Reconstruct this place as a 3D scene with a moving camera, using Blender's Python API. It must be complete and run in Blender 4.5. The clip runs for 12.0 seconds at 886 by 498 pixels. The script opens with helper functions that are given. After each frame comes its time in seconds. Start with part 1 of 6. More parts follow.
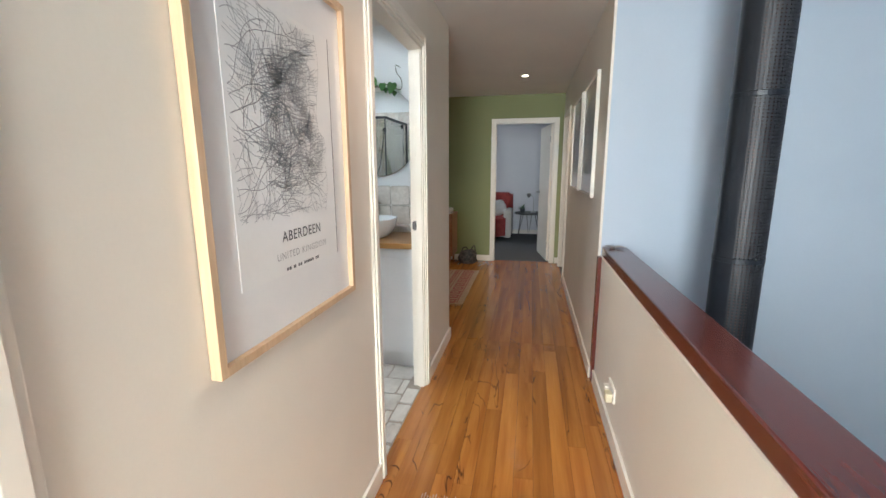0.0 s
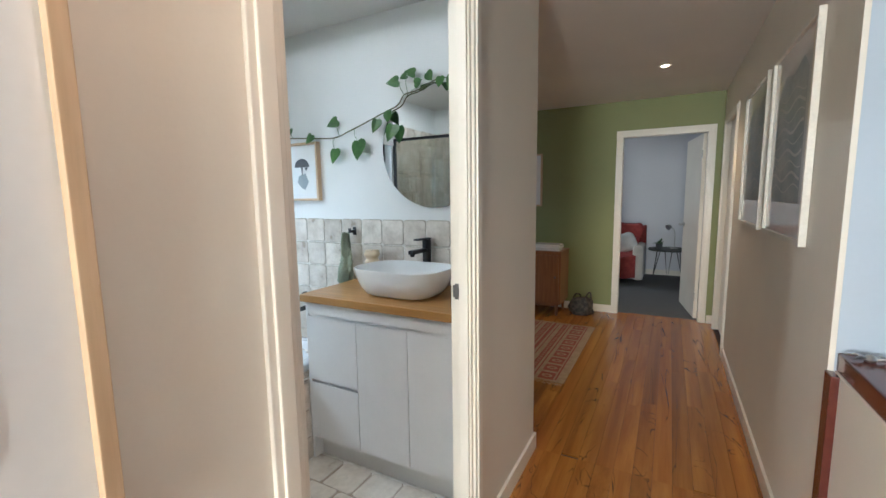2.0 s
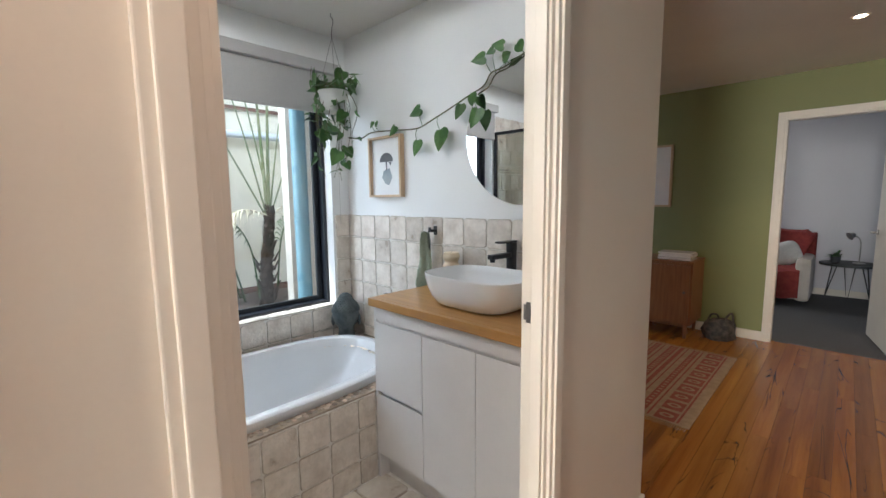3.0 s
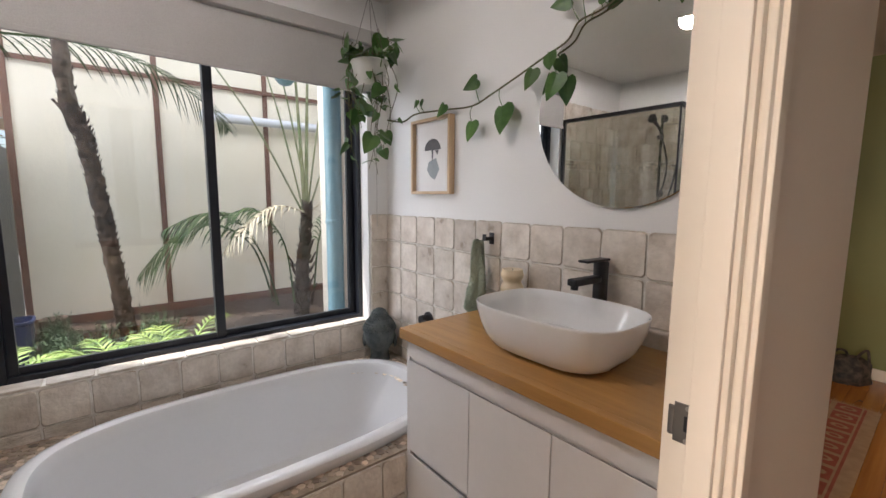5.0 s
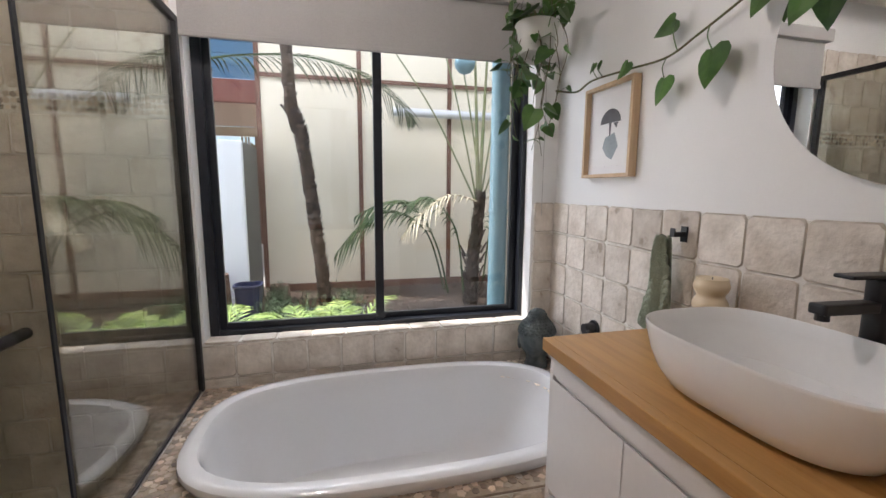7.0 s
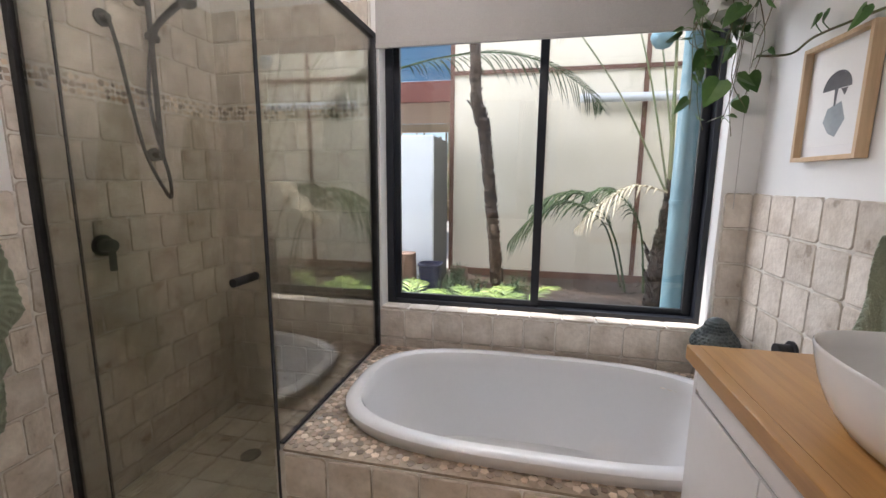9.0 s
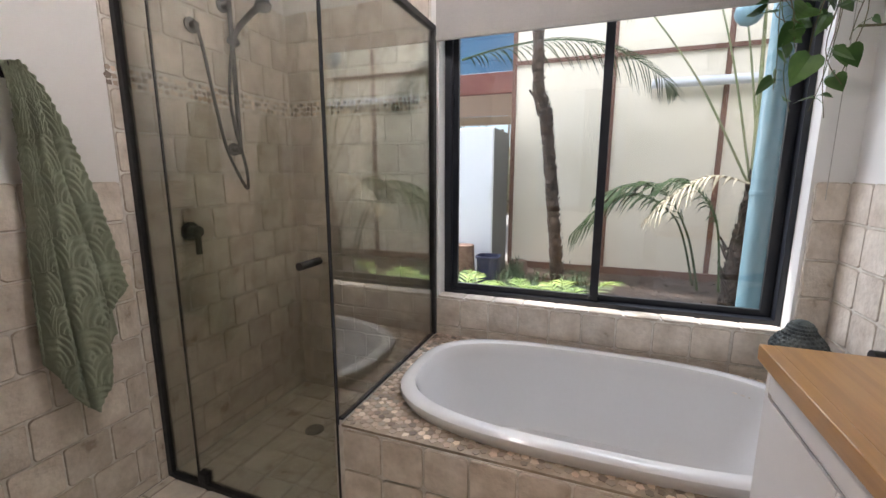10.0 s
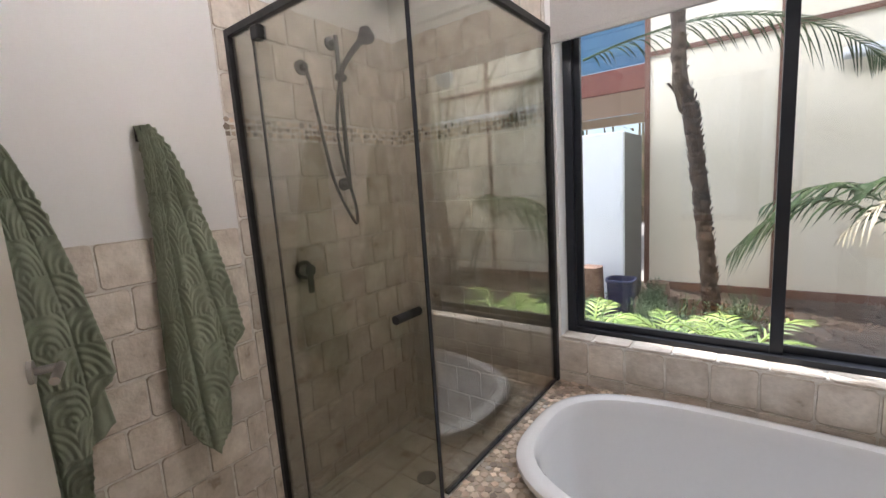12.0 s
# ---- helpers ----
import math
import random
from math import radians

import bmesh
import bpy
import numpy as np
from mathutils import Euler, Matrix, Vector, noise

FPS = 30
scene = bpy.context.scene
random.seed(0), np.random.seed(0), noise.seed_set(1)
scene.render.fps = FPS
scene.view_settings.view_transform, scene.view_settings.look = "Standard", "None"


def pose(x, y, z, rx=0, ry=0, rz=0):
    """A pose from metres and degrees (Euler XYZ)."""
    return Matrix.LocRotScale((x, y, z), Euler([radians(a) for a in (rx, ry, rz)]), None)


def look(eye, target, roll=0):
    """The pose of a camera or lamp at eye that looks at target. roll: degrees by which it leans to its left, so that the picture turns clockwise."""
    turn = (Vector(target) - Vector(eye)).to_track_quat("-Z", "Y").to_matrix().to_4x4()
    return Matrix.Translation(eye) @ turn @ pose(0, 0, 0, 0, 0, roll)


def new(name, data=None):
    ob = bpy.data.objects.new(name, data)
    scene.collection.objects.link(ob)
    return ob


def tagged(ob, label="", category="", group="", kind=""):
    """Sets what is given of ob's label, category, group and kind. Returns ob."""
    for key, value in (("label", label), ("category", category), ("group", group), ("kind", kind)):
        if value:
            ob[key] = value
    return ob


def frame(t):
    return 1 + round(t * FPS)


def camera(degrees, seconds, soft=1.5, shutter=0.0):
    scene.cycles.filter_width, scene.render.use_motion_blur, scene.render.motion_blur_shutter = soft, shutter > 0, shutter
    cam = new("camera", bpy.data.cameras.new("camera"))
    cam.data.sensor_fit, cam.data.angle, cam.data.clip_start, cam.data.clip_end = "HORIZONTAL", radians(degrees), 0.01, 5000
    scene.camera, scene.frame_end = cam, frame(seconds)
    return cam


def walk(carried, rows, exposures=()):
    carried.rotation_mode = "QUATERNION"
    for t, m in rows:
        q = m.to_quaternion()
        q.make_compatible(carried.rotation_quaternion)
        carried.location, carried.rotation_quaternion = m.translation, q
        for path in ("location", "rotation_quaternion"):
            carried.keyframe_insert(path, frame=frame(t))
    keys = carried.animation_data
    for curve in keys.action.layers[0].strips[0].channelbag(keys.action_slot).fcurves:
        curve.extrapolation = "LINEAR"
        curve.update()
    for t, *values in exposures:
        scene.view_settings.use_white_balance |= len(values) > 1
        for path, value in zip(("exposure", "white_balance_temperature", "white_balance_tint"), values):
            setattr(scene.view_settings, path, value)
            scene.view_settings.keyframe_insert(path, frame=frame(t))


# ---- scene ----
cam = camera(92.9, 12.0)
PATH = [
    (0, (0.119, 0.077, 1.395), (-0.276, 2.001, 1.02), -0.2),
    (0.5, (0.122, 0.342, 1.378), (-0.334, 2.255, 1.01), -0.2),
    (1, (0.165, 0.65, 1.386), (-0.435, 2.528, 1.05), 0.3),
    (1.5, (0.138, 0.926, 1.385), (-0.602, 2.764, 1.115), -0.0),
    (2, (0.105, 1.195, 1.396), (-0.835, 2.943, 1.149), -0.8),
    (2.5, (0.098, 1.418, 1.386), (-1.082, 3.018, 1.158), -0.4),
    (3, (0.053, 1.558, 1.367), (-1.323, 2.99, 1.131), -0.6),
    (3.2, (0.025, 1.602, 1.353), (-1.387, 3.0, 1.127), -0.9),
    (4.8, (-0.31, 1.881, 1.378), (-1.82, 3.168, 1.128), 0.1),
    (5, (-0.338, 1.917, 1.368), (-1.874, 3.173, 1.123), 0.4),
    (5.5, (-0.383, 1.964, 1.371), (-1.995, 3.118, 1.103), 0.5),
    (6, (-0.423, 2.009, 1.362), (-2.138, 2.996, 1.074), 0.5),
    (6.5, (-0.447, 2.06, 1.346), (-2.255, 2.861, 1.048), 0.3),
    (7, (-0.49, 2.152, 1.328), (-2.412, 2.63, 1.049), 0.4),
    (7.5, (-0.516, 2.216, 1.331), (-2.489, 2.379, 1.048), 0.5),
    (9.3, (-0.431, 2.334, 1.307), (-2.339, 1.837, 0.971), 0.4),
    (9.5, (-0.435, 2.338, 1.305), (-2.326, 1.786, 0.96), 0.3),
    (10, (-0.428, 2.351, 1.296), (-2.272, 1.662, 0.944), 0.1),
    (10.5, (-0.466, 2.332, 1.312), (-2.257, 1.517, 0.956), -0.5),
    (11, (-0.531, 2.29, 1.335), (-2.253, 1.334, 0.987), -1.4),
    (11.5, (-0.585, 2.269, 1.349), (-2.238, 1.19, 1.031), -2.6),
    (12, (-0.666, 2.274, 1.367), (-2.244, 1.081, 1.076), -3.8),
]
walk(cam, [(t, look(eye, target, roll)) for t, eye, target, roll in PATH],
     exposures=[(0, 0.86, 5100, 2), (2, 0.80, 5150, 1), (3.2, 0.66, 5650, 9), (5, 0.33, 6300, 17), (12, 0.54, 6200, 17)])
# ---- light ----
def sky_and_sun():
    world = bpy.data.worlds.new("world")
    scene.world = world
    world.use_nodes = True
    nt = world.node_tree
    sky = nt.nodes.new("ShaderNodeTexSky")
    sky.sky_type = "NISHITA"
    sky.sun_disc = False
    sky.sun_elevation, sky.sun_rotation = radians(62), radians(200)
    nt.links.new(sky.outputs[0], nt.nodes["Background"].inputs[0])
    nt.nodes["Background"].inputs[1].default_value = 0.15
    lamp = bpy.data.lights.new("sun", "SUN")
    lamp.energy, lamp.angle, lamp.color = 4.6, radians(0.6), (1.0, 0.95, 0.86)
    ob = new("sun", lamp)
    ob.matrix_basis = look((0, 0, 0), (-math.sin(radians(200)) * math.cos(radians(62)), -math.cos(radians(200)) * math.cos(radians(62)), -math.sin(radians(62))))


def area(name, place, target, w, h, watts, color):
    lamp = bpy.data.lights.new(name, "AREA")
    lamp.shape, lamp.size, lamp.size_y, lamp.energy, lamp.color = "RECTANGLE", w, h, watts, color
    new(name, lamp).matrix_basis = look(place, target)


def spot(name, place, watts, color, angle=110, radius=0.03, blend=0.7):
    lamp = bpy.data.lights.new(name, "SPOT")
    lamp.energy, lamp.color, lamp.spot_size, lamp.spot_blend, lamp.shadow_soft_size = watts, color, radians(angle), blend, radius
    new(name, lamp).matrix_basis = look(place, (place[0] + 0.001, place[1], 0))


sky_and_sun()
# added lamps hidden above the bathroom window, filling in for the open courtyard sky
area("courtyard_sky", (-4.3, 2.35, 3.45), (-1.48, 2.35, 2.43), 4.2, 1.2, 105, (0.86, 0.94, 1.0))
area("courtyard_sky_west", (-3.0, 2.4, 4.2), (-5, 2.4, 1.5), 3.5, 1.5, 96, (1.0, 0.98, 0.95))
# stairwell and hall below get added lamps for unseen daylight, without windows
# unseen lamp added south, past the window's edge, for the open carport and garden
area("garden_daylight_south", (-3.9, -0.1, 1.75), (-1.8, 3.2, 1.4), 1.5, 1.7, 50, (0.97, 0.98, 1.0))
area("stairwell_daylight", (3.4, 0.2, 4.9), (2.6, 1.2, 0.0), 3.2, 3.2, 15, (0.74, 0.86, 1.0))
area("hall_daylight", (0.0, -2.6, 1.6), (0, 2, 1.2), 1.0, 1.6, 140, (1.0, 0.885, 0.735))
# added lamp that brightens the bedroom, which has no window here
area("bedroom_daylight", (-2.7, 8.6, 1.5), (0, 8.6, 1.0), 1.2, 1.4, 17, (1.0, 0.92, 0.84))
spot("downlight_hall", (0.01, 5.35, 2.4), 22, (1.0, 0.62, 0.33))
# added warm spot for the near hall walls and jamb, no fitting overhead
spot("downlight_near", (0.0, 1.6, 2.4), 18, (1.0, 0.62, 0.38))
spot("downlight_bath", (-1.45, 1.77, 2.405), 33, (1.0, 0.92, 0.85), 179, 0.05, 0.1)


# ---- materials ----
def mat(name, c1, c2=None, scale=6.0, rough=0.5, bump=0.0, metal=0.0, fine=60.0, stretch=(1, 1, 1), mottled=0.5, vary=0.0, coat=0.0, spec=0.5, c3=None, speck=0.35):
    """Two scales of noise between two colours, a fine relief, and a change from piece to piece."""
    m = bpy.data.materials.new(name)
    m.use_nodes = True
    nt = m.node_tree
    nn, ln = nt.nodes.new, nt.links.new
    b = nt.nodes["Principled BSDF"]
    b.inputs["Roughness"].default_value, b.inputs["Metallic"].default_value = rough, metal
    b.inputs["Coat Weight"].default_value = coat
    b.inputs["Coat Roughness"].default_value = 0.08
    b.inputs["Specular IOR Level"].default_value = spec
    c2 = c2 or tuple(v * 0.9 for v in c1)
    tc, mp, info = nn("ShaderNodeTexCoord"), nn("ShaderNodeMapping"), nn("ShaderNodeObjectInfo")
    mp.inputs["Scale"].default_value = stretch
    off, mul = nn("ShaderNodeVectorMath"), nn("ShaderNodeMath")
    mul.operation, mul.inputs[1].default_value = "MULTIPLY", 37.0
    ln(info.outputs["Random"], mul.inputs[0])
    ln(tc.outputs["Object"], mp.inputs[0])
    ln(mp.outputs[0], off.inputs[0])
    ln(mul.outputs[0], off.inputs[1])
    big, small = nn("ShaderNodeTexNoise"), nn("ShaderNodeTexNoise")
    big.inputs["Scale"].default_value, big.inputs["Detail"].default_value = scale, 5
    small.inputs["Scale"].default_value, small.inputs["Detail"].default_value = fine, 4
    ln(off.outputs[0], big.inputs[0])
    ln(off.outputs[0], small.inputs[0])
    ramp = nn("ShaderNodeValToRGB")
    e = ramp.color_ramp.elements
    e[0].position, e[1].position = 0.5 - 0.5 * mottled * 0.5, 0.5 + 0.5 * mottled * 0.5
    e[0].color, e[1].color = (*c1, 1), (*c2, 1)
    if c3:
        x = e.new(min(0.98, 0.5 + mottled * 0.35))
        x.color = (*c3, 1)
    ln(big.outputs["Fac"], ramp.inputs[0])
    mix = nn("ShaderNodeMix")
    mix.data_type, mix.blend_type = "RGBA", "MULTIPLY"
    mix.inputs[0].default_value = speck
    ln(ramp.outputs[0], mix.inputs[6])
    r2 = nn("ShaderNodeValToRGB")
    r2.color_ramp.elements[0].color, r2.color_ramp.elements[1].color = (0.72, 0.72, 0.72, 1), (1, 1, 1, 1)
    r2.color_ramp.elements[0].position, r2.color_ramp.elements[1].position = 0.3, 0.6
    ln(small.outputs["Fac"], r2.inputs[0])
    ln(r2.outputs[0], mix.inputs[7])
    last = mix.outputs[2]
    if vary:
        hsv, mr = nn("ShaderNodeHueSaturation"), nn("ShaderNodeMapRange")
        geo, add = nn("ShaderNodeNewGeometry"), nn("ShaderNodeMath")
        add.operation = "ADD"
        ln(geo.outputs["Random Per Island"], add.inputs[0])
        ln(info.outputs["Random"], add.inputs[1])
        fr = nn("ShaderNodeMath")
        fr.operation = "FRACT"
        ln(add.outputs[0], fr.inputs[0])
        mr.inputs["To Min"].default_value, mr.inputs["To Max"].default_value = 1 - vary, 1 + vary
        ln(fr.outputs[0], mr.inputs[0])
        ln(mr.outputs[0], hsv.inputs["Value"])
        ln(last, hsv.inputs["Color"])
        last = hsv.outputs[0]
    ln(last, b.inputs["Base Color"])
    if bump:
        bp, add2 = nn("ShaderNodeBump"), nn("ShaderNodeMath")
        add2.operation = "ADD"
        ln(big.outputs["Fac"], add2.inputs[0])
        ln(small.outputs["Fac"], add2.inputs[1])
        bp.inputs["Strength"].default_value, bp.inputs["Distance"].default_value = min(1, bump), 0.004
        ln(add2.outputs[0], bp.inputs["Height"])
        ln(bp.outputs[0], b.inputs["Normal"])
    return m


def wood(name, dark, light, axis=1, rough=0.3, rings=3.0, vary=0.0, coat=0.0, knots=False):
    """Long grain along one axis, with dark gum veins where knots is set."""
    stretch = [14, 14, 14]
    stretch[axis] = 1.0
    m = mat(name, dark, light, scale=rings, rough=rough, bump=0.08, fine=9, stretch=stretch, mottled=0.9, vary=vary, coat=coat)
    if knots:
        nt = m.node_tree
        nn, ln = nt.nodes.new, nt.links.new
        b = nt.nodes["Principled BSDF"]
        old = b.inputs["Base Color"].links[0].from_socket
        offs = [n for n in nt.nodes if n.bl_idname == "ShaderNodeVectorMath"][0]
        mp = nn("ShaderNodeMapping")
        s = [0.22, 0.22, 0.22]
        s[axis] = 0.8
        mp.inputs["Scale"].default_value = s
        ln(offs.outputs[0], mp.inputs[0])
        n1 = nn("ShaderNodeTexNoise")
        n1.inputs["Scale"].default_value, n1.inputs["Detail"].default_value, n1.inputs["Distortion"].default_value = 1.5, 3, 1.6
        ln(mp.outputs[0], n1.inputs[0])
        r = nn("ShaderNodeValToRGB")
        el = r.color_ramp.elements
        el[0].position, el[0].color = 0.490, (0, 0, 0, 1)
        el[1].position, el[1].color = 0.5, (1, 1, 1, 1)
        x = el.new(0.510)
        x.color = (0, 0, 0, 1)
        ln(n1.outputs["Fac"], r.inputs[0])
        n2 = nn("ShaderNodeTexNoise")
        n2.inputs["Scale"].default_value = 0.9
        ln(offs.outputs[0], n2.inputs[0])
        r2 = nn("ShaderNodeValToRGB")
        r2.color_ramp.elements[0].position, r2.color_ramp.elements[1].position = 0.50, 0.56
        ln(n2.outputs["Fac"], r2.inputs[0])
        mu = nn("ShaderNodeMath")
        mu.operation = "MULTIPLY"
        ln(r.outputs[0], mu.inputs[0])
        ln(r2.outputs[0], mu.inputs[1])
        mx = nn("ShaderNodeMix")
        mx.data_type = "RGBA"
        ln(mu.outputs[0], mx.inputs[0])
        ln(old, mx.inputs[6])
        mx.inputs[7].default_value = (0.045, 0.015, 0.006, 1)
        ln(mx.outputs[2], b.inputs["Base Color"])
    return m


def glass(name, tint, gloss=0.02, base=0.065, power=3.0, factor=0.85):
    m = bpy.data.materials.new(name)
    m.use_nodes = True
    nt = m.node_tree
    nn, ln = nt.nodes.new, nt.links.new
    tr, gl, mx = nn("ShaderNodeBsdfTransparent"), nn("ShaderNodeBsdfGlossy"), nn("ShaderNodeMixShader")
    lw, pw, ma = nn("ShaderNodeLayerWeight"), nn("ShaderNodeMath"), nn("ShaderNodeMath")
    lw.inputs[0].default_value = 0.5
    pw.operation, pw.inputs[1].default_value = "POWER", power
    ma.operation, ma.inputs[1].default_value, ma.inputs[2].default_value = "MULTIPLY_ADD", factor, base
    ln(lw.outputs["Facing"], pw.inputs[0])
    ln(pw.outputs[0], ma.inputs[0])
    tr.inputs[0].default_value = (*tint, 1)
    gl.inputs["Roughness"].default_value = gloss
    ln(ma.outputs[0], mx.inputs[0])
    ln(tr.outputs[0], mx.inputs[1])
    ln(gl.outputs[0], mx.inputs[2])
    ln(mx.outputs[0], nt.nodes["Material Output"].inputs[0])
    return m


def glow(name, color, strength):
    m = bpy.data.materials.new(name)
    m.use_nodes = True
    b = m.node_tree.nodes["Principled BSDF"]
    b.inputs["Emission Color"].default_value = (*color, 1)
    b.inputs["Emission Strength"].default_value = strength
    return m


def perforated(name):
    """Dark sheet steel with a grid of real holes."""
    m = mat(name, (0.045, 0.045, 0.05), (0.03, 0.03, 0.035), rough=0.5, metal=0.3, scale=5)
    nt = m.node_tree
    nn, ln = nt.nodes.new, nt.links.new
    uv = nn("ShaderNodeTexCoord")
    sc, fr, ce = nn("ShaderNodeVectorMath"), nn("ShaderNodeVectorMath"), nn("ShaderNodeVectorMath")
    sc.operation, fr.operation, ce.operation = "MULTIPLY", "FRACTION", "SUBTRACT"
    sc.inputs[1].default_value = (30, 88, 1)
    ln(uv.outputs["UV"], sc.inputs[0])
    ln(sc.outputs[0], fr.inputs[0])
    ln(fr.outputs[0], ce.inputs[0])
    ce.inputs[1].default_value = (0.5, 0.5, 0)
    le, lt = nn("ShaderNodeVectorMath"), nn("ShaderNodeMath")
    le.operation, lt.operation = "LENGTH", "GREATER_THAN"
    ln(ce.outputs[0], le.inputs[0])
    ln(le.outputs["Value"], lt.inputs[0])
    lt.inputs[1].default_value = 0.235
    ln(lt.outputs[0], nt.nodes["Principled BSDF"].inputs["Alpha"])
    return m


CREAM = mat("cream_wall_paint", (0.74, 0.69, 0.60), (0.70, 0.65, 0.57), scale=1.5, rough=0.55, bump=0.02, fine=120, speck=0.05)
TRIM = mat("trim_gloss_paint", (0.78, 0.73, 0.64), (0.74, 0.69, 0.6), scale=3, rough=0.3, bump=0.02, speck=0.05)
WHITEWALL = mat("bathroom_wall_paint", (0.80, 0.80, 0.78), (0.76, 0.76, 0.745), scale=1.4, rough=0.5, bump=0.02, fine=120, speck=0.05)
CEIL = mat("ceiling_paint", (0.74, 0.72, 0.68), (0.70, 0.68, 0.65), scale=1.2, rough=0.7, bump=0.04, speck=0.05)
GREEN = mat("olive_wall_paint", (0.235, 0.25, 0.095), (0.22, 0.235, 0.088), scale=1.5, rough=0.55, bump=0.05, fine=150, speck=0.05)
BLUEWALL = mat("stairwell_wall_paint", (0.44, 0.50, 0.585), (0.415, 0.475, 0.56), scale=1.0, rough=0.6, bump=0.04, speck=0.05)
LILAC = mat("bedroom_wall_paint", (0.66, 0.65, 0.68), (0.63, 0.62, 0.65), scale=1.2, rough=0.6, bump=0.03, speck=0.05)
PLANK = wood("hall_floor_board_wood", (0.25, 0.080, 0.013), (0.47, 0.195, 0.031), axis=1, rough=0.25, rings=1.1, vary=0.17, coat=0.15, knots=True)
SUB = mat("dark_joint", (0.06, 0.025, 0.012), rough=0.8)
RAILWOOD = wood("rail_wood", (0.085, 0.018, 0.013), (0.12, 0.03, 0.02), axis=1, rough=0.22, coat=0.3)
OAK = wood("oak_frame_wood", (0.52, 0.36, 0.21), (0.63, 0.46, 0.29), axis=2, rough=0.45)
TOPWOOD = wood("bamboo_top_wood", (0.37, 0.19, 0.055), (0.48, 0.26, 0.08), axis=0, rough=0.32, rings=2.0, coat=0.15, vary=0.05)
CABWOOD = wood("cabinet_wood", (0.20, 0.08, 0.03), (0.30, 0.13, 0.05), axis=2, rough=0.4)
TILE = mat("tumbled_wall_tile", (0.75, 0.69, 0.61), (0.56, 0.49, 0.41), scale=11, rough=0.42, bump=1.0, fine=55, mottled=0.66, vary=0.11, c3=(0.36, 0.29, 0.22))
FLOORTILE = mat("tumbled_floor_tile", (0.72, 0.67, 0.58), (0.58, 0.52, 0.43), scale=8, rough=0.45, bump=0.7, fine=45, mottled=0.6, vary=0.1, c3=(0.38, 0.31, 0.23))
# chamfer colour holds brown tile wear and the shadow line at each joint
WORNSHADEEDGE = mat("worn_shaded_tile_edge", (0.42, 0.36, 0.28), (0.62, 0.56, 0.48), scale=24, rough=0.7, bump=0.6, mottled=0.7)
GROUT = mat("grout", (0.78, 0.75, 0.69), (0.62, 0.58, 0.52), scale=20, rough=0.9, bump=0.3)
PEBBLE = mat("mosaic_stone", (0.60, 0.52, 0.42), (0.36, 0.26, 0.19), scale=2.5, rough=0.4, bump=0.3, vary=0.62, mottled=0.5, c3=(0.74, 0.70, 0.63))
CERAMIC = mat("white_ceramic", (0.82, 0.82, 0.81), (0.80, 0.80, 0.79), rough=0.08, coat=0.5, speck=0.05)
ACRYLIC = mat("white_acrylic", (0.70, 0.70, 0.70), (0.69, 0.69, 0.69), rough=0.12, coat=0.3, speck=0.05)
LACQUER = mat("white_lacquer", (0.72, 0.70, 0.68), (0.70, 0.68, 0.66), rough=0.25, speck=0.05)
BLACK = mat("matt_black_metal", (0.018, 0.018, 0.02), (0.03, 0.03, 0.032), rough=0.4, metal=0.3, scale=20, speck=0.05)
FRAMEBLACK = mat("black_window_aluminium", (0.012, 0.015, 0.022), (0.02, 0.023, 0.03), rough=0.35, metal=0.2, speck=0.05)
STEEL = mat("brushed_steel", (0.5, 0.49, 0.47), (0.4, 0.39, 0.38), rough=0.3, metal=1.0)
DARKSTEEL = mat("aged_strike_metal", (0.22, 0.21, 0.2), (0.14, 0.13, 0.13), rough=0.4, metal=0.8)
CLEAR = glass("window_glass", (0.97, 0.98, 0.97), 0.0)
SMOKED = glass("shower_glass", (0.87, 0.87, 0.82), 0.0, 0.10, 3.0, 0.9)
PICGLASS = glass("picture_glass", (0.97, 0.97, 0.97), 0.0, 0.02, 5.0, 0.6)
MIRROR = mat("mirror_silver", (0.86, 0.88, 0.88), (0.86, 0.88, 0.88), rough=0.0, metal=1.0, scale=1, speck=0.05)
PAPER = mat("print_paper", (0.80, 0.80, 0.79), (0.78, 0.78, 0.77), rough=0.7, speck=0.05, coat=1.0)
MATBOARD = mat("white_mount_board", (0.78, 0.78, 0.78), (0.76, 0.76, 0.76), rough=0.8, speck=0.05, coat=1.0)
INK = mat("grey_ink", (0.09, 0.09, 0.10), (0.14, 0.14, 0.15), rough=0.8)
TOWEL = mat("green_terry", (0.35, 0.39, 0.29), (0.28, 0.315, 0.23), scale=8, rough=0.95, bump=1.0, fine=400)
LEAF = mat("vine_leaf", (0.035, 0.10, 0.02), (0.075, 0.165, 0.035), scale=14, rough=0.4, vary=0.35)
STEM = mat("vine_stem", (0.10, 0.07, 0.03), (0.08, 0.1, 0.03), scale=30, rough=0.6)
POT = mat("plastic_pot", (0.6, 0.6, 0.56), rough=0.5, speck=0.05)
STONE = mat("dark_carved_stone", (0.05, 0.065, 0.066), (0.11, 0.125, 0.12), scale=20, rough=0.7, bump=0.8, fine=90)
BLIND = mat("blind_fabric", (0.44, 0.43, 0.41), (0.42, 0.41, 0.39), rough=0.9, bump=0.2, fine=300)
CANDLE = mat("cream_wax", (0.72, 0.60, 0.42), (0.68, 0.56, 0.38), rough=0.5, speck=0.05)
CARPET = mat("grey_carpet", (0.13, 0.13, 0.13), (0.10, 0.10, 0.105), scale=60, rough=1.0, bump=1.0, fine=400)
